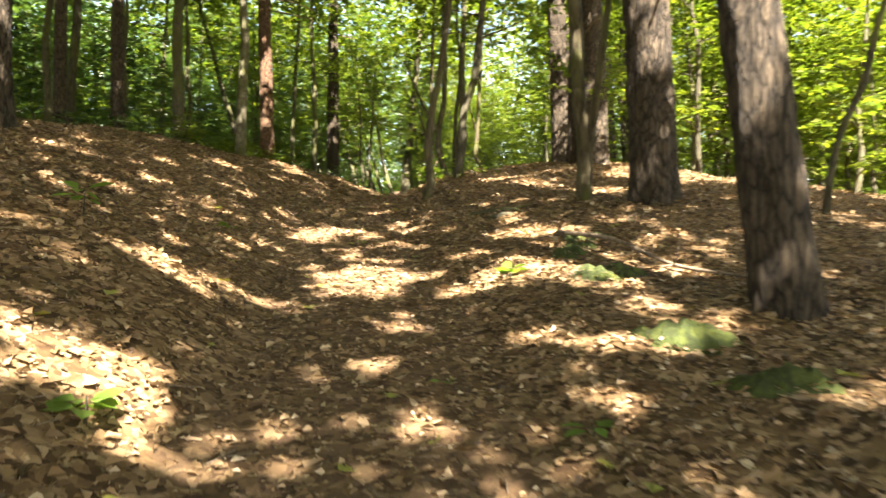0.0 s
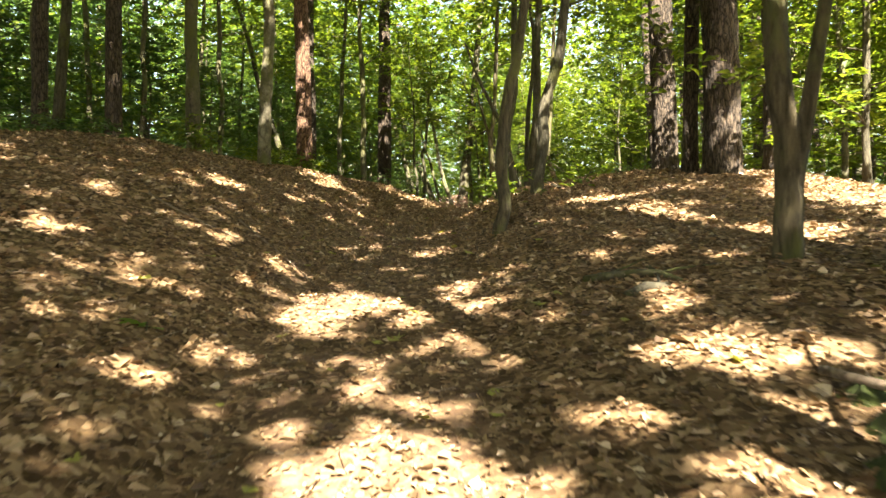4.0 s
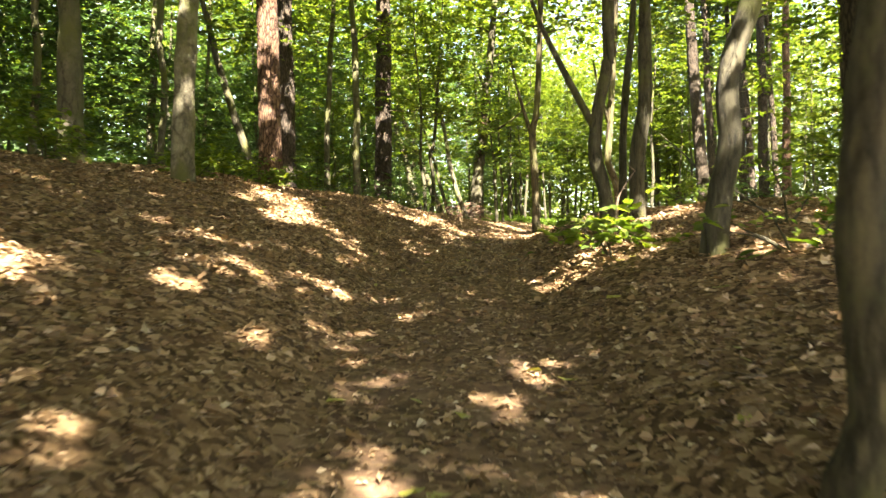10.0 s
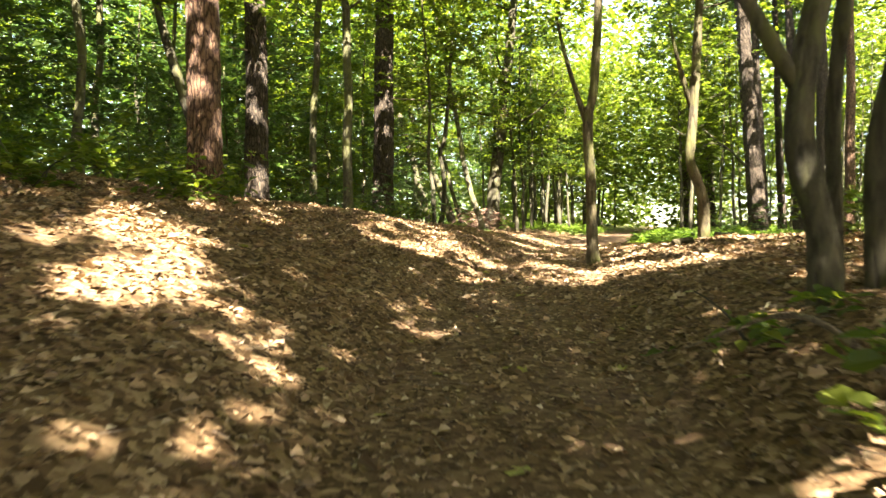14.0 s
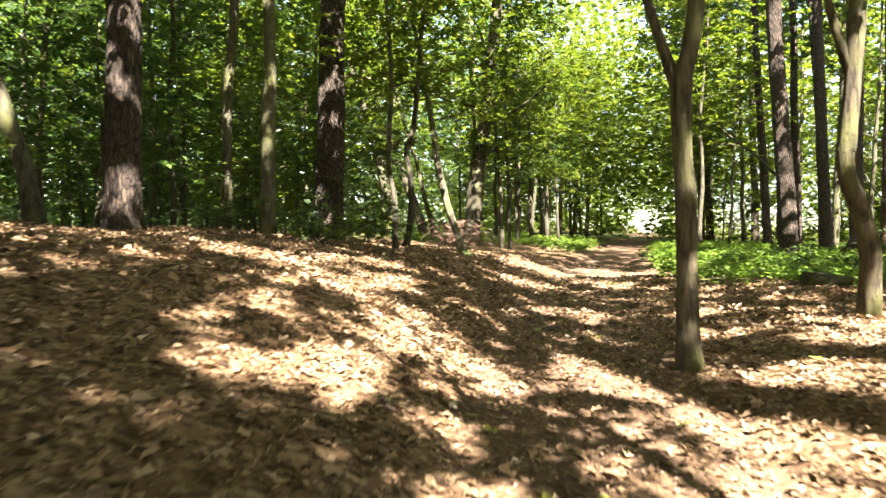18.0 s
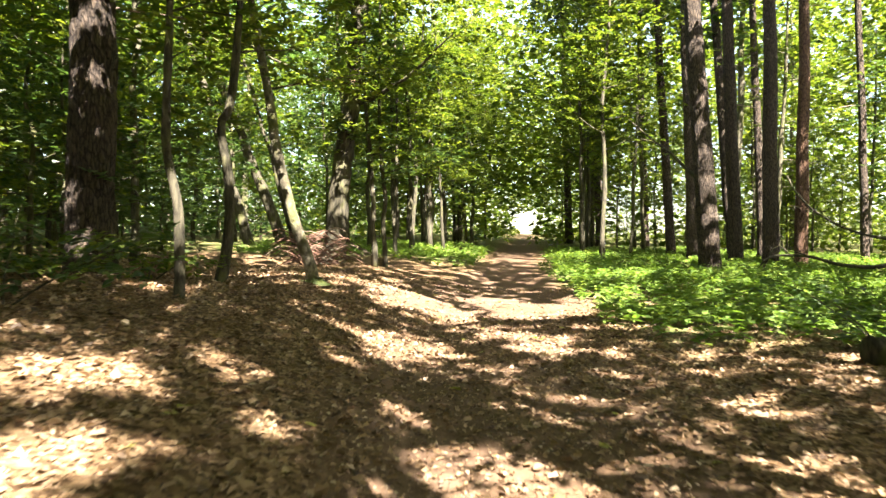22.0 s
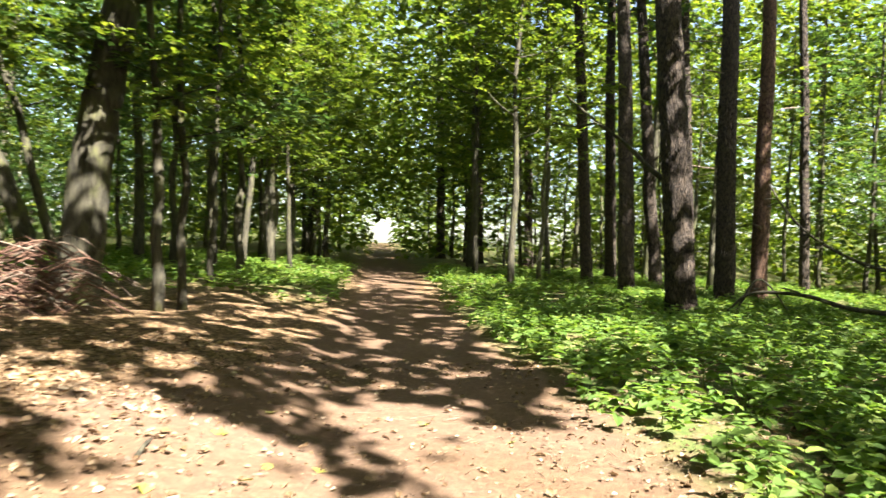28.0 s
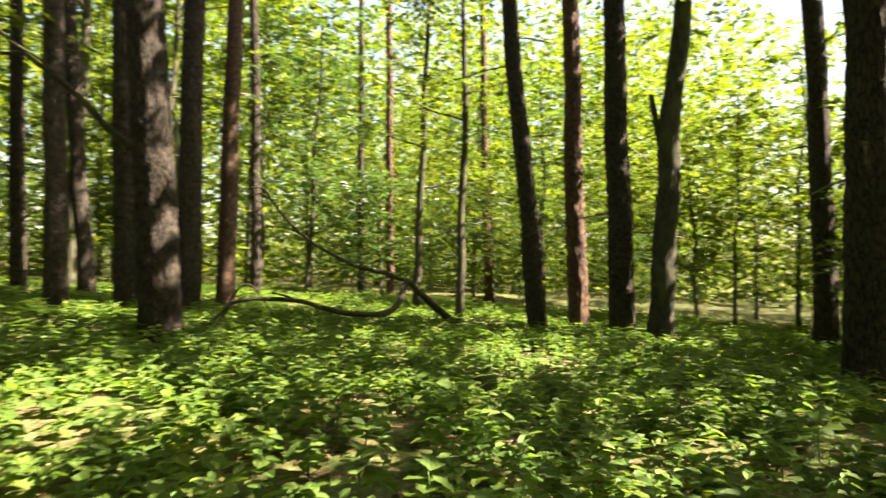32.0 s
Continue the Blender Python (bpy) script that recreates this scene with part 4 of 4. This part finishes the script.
moss_mound(1.22, 3.6, .26, .14, .12, -.4, 1)
moss_mound(1.42, 2.95, .24, .12, .09, -.5, 2)
rng = random.Random(14)
for ax, ay, bx, by, n in ((.9, 5.58, 1.2, 5.75, 9), (.97, 4.93, 1.35, 4.9, 10), (1.05, 5.95, 1.3, 6.1, 5)):
    for k in range(n):
        u = rng.random()
        moss_mound(ax + (bx - ax) * u + rng.gauss(0, .07), ay + (by - ay) * u + rng.gauss(0, .07), rng.uniform(.06, .17), rng.uniform(.05, .12), rng.uniform(.04, .075), rng.uniform(0, 3), 20 + n * k)
moss_mound(-3.0, 34.25, .32, .16, .10, -.2, 5)


def stick(name, ctrl, r, mat, label, category="branch", twigs=0, seed=0, group=""):
    """A fallen branch: main piece and side twigs, its points given as (x, y, height over the ground)."""
    rng = random.Random(seed)
    x0, y0 = ctrl[0][0], ctrl[0][1]
    ob = thing(name, (x0, y0, base_height(x0, y0)), label, category, group)
    pts = [Vector((x - x0, y - y0, height(x, y) + h - base_height(x0, y0))) for x, y, h in ctrl]
    line = curve_points(pts, .1)
    v, f = tube(line, [max(.004, r * (1 - .7 * i / len(line))) for i in range(len(line))], 10, .12, seed)
    piece("main_branch", mesh_of("main_branch", v, f, mat, True), ob)
    for _ in range(twigs):
        p = line[rng.randrange(len(line) // 4, len(line))]
        a = rng.uniform(0, 6.28)
        tw = curve_points(bough_points(p, (math.cos(a), math.sin(a), rng.uniform(-.1, .5)), rng.uniform(.2, .7) * (6 * r + .4), -.1, rng, 4), .08)
        v, f = tube(tw, [max(.003, r * .35 * (1 - .8 * i / len(tw))) for i in range(len(tw))], 6)
        piece("twig", mesh_of("twig", v, f, mat, True), ob)
    return ob


stick("fallen_branch", ((.95, 6.3, .05), (1.3, 5.7, .06), (1.6, 5.0, .05), (1.9, 4.6, .04), (2.4, 4.35, .03)), .022, DEAD_WOOD, "thin pale dead branch lying over the mossy mound", twigs=4, seed=1)
stick("fallen_branch", ((13.98, 39.5, .05), (13.2, 39.8, .55), (12.55, 40.1, 1.0), (12.2, 40.1, .62), (11.7, 40.2, .38), (11.0, 40.7, .42), (10.5, 41.4, .62), (9.9, 42.2, .56), (9.6, 42.6, .1)), .085, DARK_BARK,
      "dark fallen bough arching out of the green herbs", twigs=3, seed=2)
stick("fallen_branch", ((13.9, 39.6, .06), (12.55, 40.15, 1.02), (11.6, 40.9, 1.35), (10.9, 41.6, 1.9), (10.5, 42.0, 2.5), (10.4, 42.3, 3.0)), .06, DARK_BARK, "thin dead bough leaning up out of the herbs", twigs=5, seed=3)
stick("fallen_branch", ((9.7, 42.5, .05), (10.0, 42.2, .85), (10.3, 42.0, .65), (10.6, 41.8, .1)), .035, DARK_BARK, "short bent dead branch among the herbs", twigs=4, seed=4)
stick("log", ((2.36, 28.6, .12), (2.7, 28.62, .13), (3.05, 28.6, .13)), .15, DARK_BARK, "short dark rotting log at the edge of the herbs", "log", 1, 5)
stick("fallen_branch", ((.02, 22.0, .05), (.12, 22.05, .06), (.26, 22.02, .04)), .06, MOSSY_BARK, "short mossy log lying in sunlit leaves", "log", 0, 6)
stick("stick", ((-1.76, 34.3, .02), (-1.74, 34.42, .03), (-1.71, 34.52, .02)), .016, DARK_BARK, "short dark stick on the sandy path", seed=7)
stick("fallen_branch", ((-.6, 15.6, .03), (-.75, 16.2, .25), (-1.05, 16.9, .05)), .018, DEAD_WOOD, "grey dead branch at the foot of a tree", twigs=5, seed=8)
stick("fallen_branch", ((-.35, 15.0, .02), (-.45, 15.15, .2), (-.42, 15.3, .42), (-.25, 15.4, .6)), .016, DEAD_WOOD, "bleached dead branch standing in a low bush", twigs=6, seed=9)
stick("fallen_branch", ((-3.6, 9.2, .02), (-3.2, 9.0, .03), (-2.7, 9.1, .02)), .012, DEAD_WOOD, "thin dry twig on fallen leaves", twigs=3, seed=10)
stick("fallen_branch", ((-2.9, 9.6, .03), (-2.3, 9.3, .04), (-1.9, 8.9, .0)), .009, DEAD_WOOD, "grey root running through the leaves", twigs=1, seed=11)


# the first root also fills in the dark shadow under the bank
stick("root", ((.2, 8.3, .0), (.45, 8.22, .03), (.68, 8.08, .02), (.85, 7.85, -.02)), .035, DARK_BARK, "dark bare root, also standing in for shadow under the leafy bank", "root", 4, 12)
stick("root", ((.42, 7.8, -.01), (.55, 7.86, .02), (.75, 7.8, -.02)), .04, DARK_BARK, "short dark root in brown leaves", "root", 2, 13)


def seedling(x, y, h, leaves, size, seed, label, mat=HERB):
    """A low leafy plant: stem and large leaves."""
    g = np.random.default_rng(seed)
    z = base_height(x, y)
    ob = thing("seedling", (x, y, z), label, "plant", "seedlings")
    dz = height(x, y) - z
    v, f = tube([(0, 0, dz - .02), (.01, .0, dz + h * .5), (.0, .02, dz + h)], [.006, .005, .003], 6)
    piece("stem", mesh_of("stem", v, f, DARK_BARK, True), ob)
    a = g.uniform(0, 6.28, leaves)
    at = np.stack([np.cos(a) * .03, np.sin(a) * .03, dz + h * g.uniform(.5, 1, leaves)], 1)
    way = np.stack([np.cos(a), np.sin(a), g.normal(.05, .25, leaves)], 1)
    way /= np.linalg.norm(way, axis=1)[:, None]
    out = g.normal(0, .25, (leaves, 3))
    out[:, 2] += 1
    bv, bf = blades(at, way, out, size * g.uniform(.7, 1.2, leaves), .72, True, .12, .2)
    for i in range(leaves):
        piece("leaf", mesh_of("leaf", bv[i * 6:i * 6 + 6], [(0, 3, 2, 1), (0, 5, 4, 3)], mat), ob)


seedling(-1.38, 2.5, .10, 10, .13, 1, "low plant with yellow-green lobed leaves beside the path")
seedling(.42, 5.25, .09, 9, .14, 2, "low leafy seedling on the edge of the path")
seedling(.55, 2.75, .05, 6, .10, 3, "small green seedling in brown leaves")
seedling(-2.55, 4.6, .2, 7, .15, 4, "green seedling on the leafy bank")
seedling(-.05, 3.45, .03, 4, .07, 5, "tiny green seedling on the trodden path")
seedling(-2.3, 6.9, .06, 6, .1, 6, "small green seedling on the leafy bank")
seedling(-.05, 31.2, .05, 4, .09, 8, "small seedling on the path")


def sapling(x, y, h, reach, leaves, seed, leaf, label, size=.12):
    z = base_height(x, y)
    ob = thing("beech_sapling", (x, y, z), label, "sapling", "saplings")
    rng, boughs = random.Random(seed), []
    for k in range(4):
        a = k * 1.6 + rng.uniform(-.4, .4)
        line = curve_points(bough_points((0, 0, -.05), (math.cos(a) * .6, math.sin(a) * .6, .7), max(h, reach) * rng.uniform(.8, 1.2), -.5, rng, 5), .1)
        v, f = tube(line, [.011 * (1 - .8 * i / len(line)) for i in range(len(line))], 6)
        piece("stem", mesh_of("stem", v, f, DARK_BARK, True), ob)
        boughs += line[len(line) // 3:]
    piece("crown", crown_mesh("crown", np.random.default_rng(seed), boughs, leaves, 10, size, .32, leaf, (.16, .16, .1), True), ob)


sapling(-.55, 14.85, .4, .5, 24, 11, BEECH, "low beech bush with bright leaves beside the path", .12)
sapling(-.75, 16.75, .5, .35, 9, 13, BEECH, "small leafy bush at the foot of twin stems", .1)
sapling(.45, 13.6, .6, .4, 8, 14, BEECH, "knee-high beech sapling on the mound", .1)
sapling(.8, 14.6, .8, .45, 9, 15, BEECH, "waist-high beech sapling on the mound", .1)
for i, (x, y, h) in enumerate(((3.3, 29.6, 1.5), (-6.3, 15.6, .7), (-5.9, 18.2, .6), (-7.1, 13.2, .8), (-5.2, 19.6, .5), (-6.6, 20.6, .7), (-5.0, 28.6, 1.0), (-5.5, 30.3, 1.0), (-4.8, 31.4, .8), (-6.7, 29.0, 1.1), (-6.9, 22.8, .7), (1.7, 20.5, .9), (3.3, 22.2, 1.0))):
    sapling(x, y, h, h, 46, 30 + i, BEECH if i % 3 else MAPLE, "beech sapling with layered green leaves in the wood", .1)


def brush_pile(x, y):
    rng = random.Random(3)
    ob = thing("brush_pile", (x, y, base_height(x, y)), "heap of reddish-brown dead twigs at the foot of a tree", "brushwood")
    for _ in range(140):
        a, l = rng.uniform(-.5, .5) + (math.pi if rng.random() < .5 else 0), rng.uniform(.35, 1.0)
        px, py, pz = rng.uniform(-.5, .5), rng.uniform(-.4, .4), rng.uniform(.02, .8)
        pz *= max(.2, 1 - (px / .7) ** 2)
        way = Vector((math.cos(a), math.sin(a) * .6, rng.uniform(-.05, .45)))
        mid = Vector((px, py, pz + .08)) + way * l * .5
        end = mid + Vector((way.x, way.y, way.z - .75)) * l * .5
        line = curve_points([(px, py, pz), mid, (end.x, end.y, max(.01, end.z))], .12)
        r = rng.uniform(.006, .017)
        v, f = tube(line, [r * (1 - .6 * i / len(line)) for i in range(len(line))], 5)
        piece("twig", mesh_of("twig", v, f, BRUSH if rng.random() < .7 else DEAD_WOOD, True), ob)


brush_pile(-3.35, 38.9)
nest = random.Random(17)
for _ in range(26):                            # dead twigs caught in the stout tree
    a = nest.uniform(0, 6.28)
    line = curve_points(bough_points((nest.gauss(.34, .14), -.3 + nest.gauss(0, .1), nest.gauss(4.55, .14)), (math.cos(a), math.sin(a), nest.uniform(-.7, .4)), nest.uniform(.35, .8), -.5, nest, 4), .1)
    v, f = tube(line, [max(.003, .009 * (1 - .7 * i / len(line))) for i in range(len(line))], 5)
    piece("dead_twig", mesh_of("dead_twig", v, f, BRUSH, True), stout)

# dead boughs on the thick pine beside the road, and a scar on the pine among the herbs
for ctrl, r in ((((0, 0, 2.55), (-.4, .5, 2.95), (-.8, 1.0, 3.6), (-1.2, 1.5, 4.1), (-1.7, 2.1, 4.8)), .07), (((-.8, 1.0, 3.6), (-1.3, 1.0, 3.9), (-1.8, .9, 4.0)), .03), (((-1.2, 1.5, 4.1), (-1.5, 2.1, 4.1), (-1.8, 2.7, 4.3)), .028)):
    line = curve_points(ctrl, .15)
    v, f = tube(line, [max(.006, r * (1 - .8 * i / len(line))) for i in range(len(line))], 8, .1)
    piece("dead_branch", mesh_of("dead_branch", v, f, DARK_BARK, True), lead_pine)
line = [Vector((-.30, .05, 2.35)), Vector((-.285, .045, 2.55)), Vector((-.28, .045, 2.8)), Vector((-.285, .045, 3.0)), Vector((-.31, .05, 3.15))]
v, f = tube(curve_points(line, .08), [.02 + .05 * math.sin(math.pi * i / 10) for i in range(len(curve_points(line, .08)))], 10)
piece("bark_scar", mesh_of("bark_scar", v, f, DEAD_WOOD, True), scar_pine, "pale scar of torn bare wood")


# --- single plants at the edge of the herb layer ---
def herb_plant(k, h, x, y):
    g = np.random.default_rng(500 + k)
    ob = thing("herb_plant", (x, y, base_height(x, y)), "tall leafy herb with broad bright green leaves", "plant", "herbs beside the road")
    v, f = tube([(0, 0, -.03), (.01, .0, h * .5), (.0, .01, h)], [.006, .005, .003], 6)
    piece("stem", mesh_of("stem", v, f, HERB, True), ob)
    n = 9
    a = np.arange(n) * 2.4 + g.uniform(0, .5, n)
    lift = np.linspace(.45, 1.0, n) * h
    at = np.stack([np.cos(a) * .01, np.sin(a) * .01, lift], 1)
    way = np.stack([np.cos(a), np.sin(a), g.normal(.1, .2, n)], 1)
    way /= np.linalg.norm(way, axis=1)[:, None]
    out = g.normal(0, .25, (n, 3))
    out[:, 2] += 1
    bv, bf = blades(at, way, out, g.uniform(.10, .17, n), .8, "lobed", .12, .15)
    for i in range(n):
        piece("leaf", mesh_of("leaf", bv[i * 10:i * 10 + 10], [(0, 5, 4, 3, 2, 1), (0, 6, 7, 8, 9, 5)], HERB), ob)
    return ob


rng = random.Random(8)
edge = []
while len(edge) < 110:
    x, y = rng.uniform(.2, 8.5), rng.uniform(27, 40.5)
    if green_at(x, y) > .3 and rng.random() < 1.15 - .07 * x and math.hypot(x, (y - 33.6)) > 1.3:
        edge.append((x, y))
plants = [herb_plant(k, (.22, .28, .34, .26)[k], *edge[k]) for k in range(4)]
for i, (x, y) in enumerate(edge[4:]):
    copy_thing(plants[i % 4], pose(x, y, height(x, y), 0, 0, rng.uniform(0, 360)) @ Matrix.Scale(rng.uniform(.75, 1.2), 4))

# single pale and yellow-green leaves on the path
leaf_kinds = []
for k in range(6):
    g = np.random.default_rng(900 + k)
    v, f = blades(np.zeros((1, 3)), np.array([[1.0, 0, 0]]), np.array([[0, .1, 1.0]]), np.array([.085]), .85, "lobed", .14, .3)
    leaf_kinds.append(mesh_of("fallen_leaf", v + g.normal(0, .003, v.shape), f, GREEN_LITTER if k < 4 else LITTER))
floor_ob = bpy.data.objects["ground"]
for i in range(290):
    y = rng.uniform(1.5, 36)
    x = table(PATH_X, y) + rng.gauss(0, 1.4)
    ob = piece("fallen_leaf", leaf_kinds[i % 6], floor_ob)
    ob.matrix_world = pose(x, y, height(x, y) + .018, rng.uniform(-14, 14), rng.uniform(-14, 14), rng.uniform(0, 360))
    ob.scale = [rng.uniform(.7, 1.3)] * 3
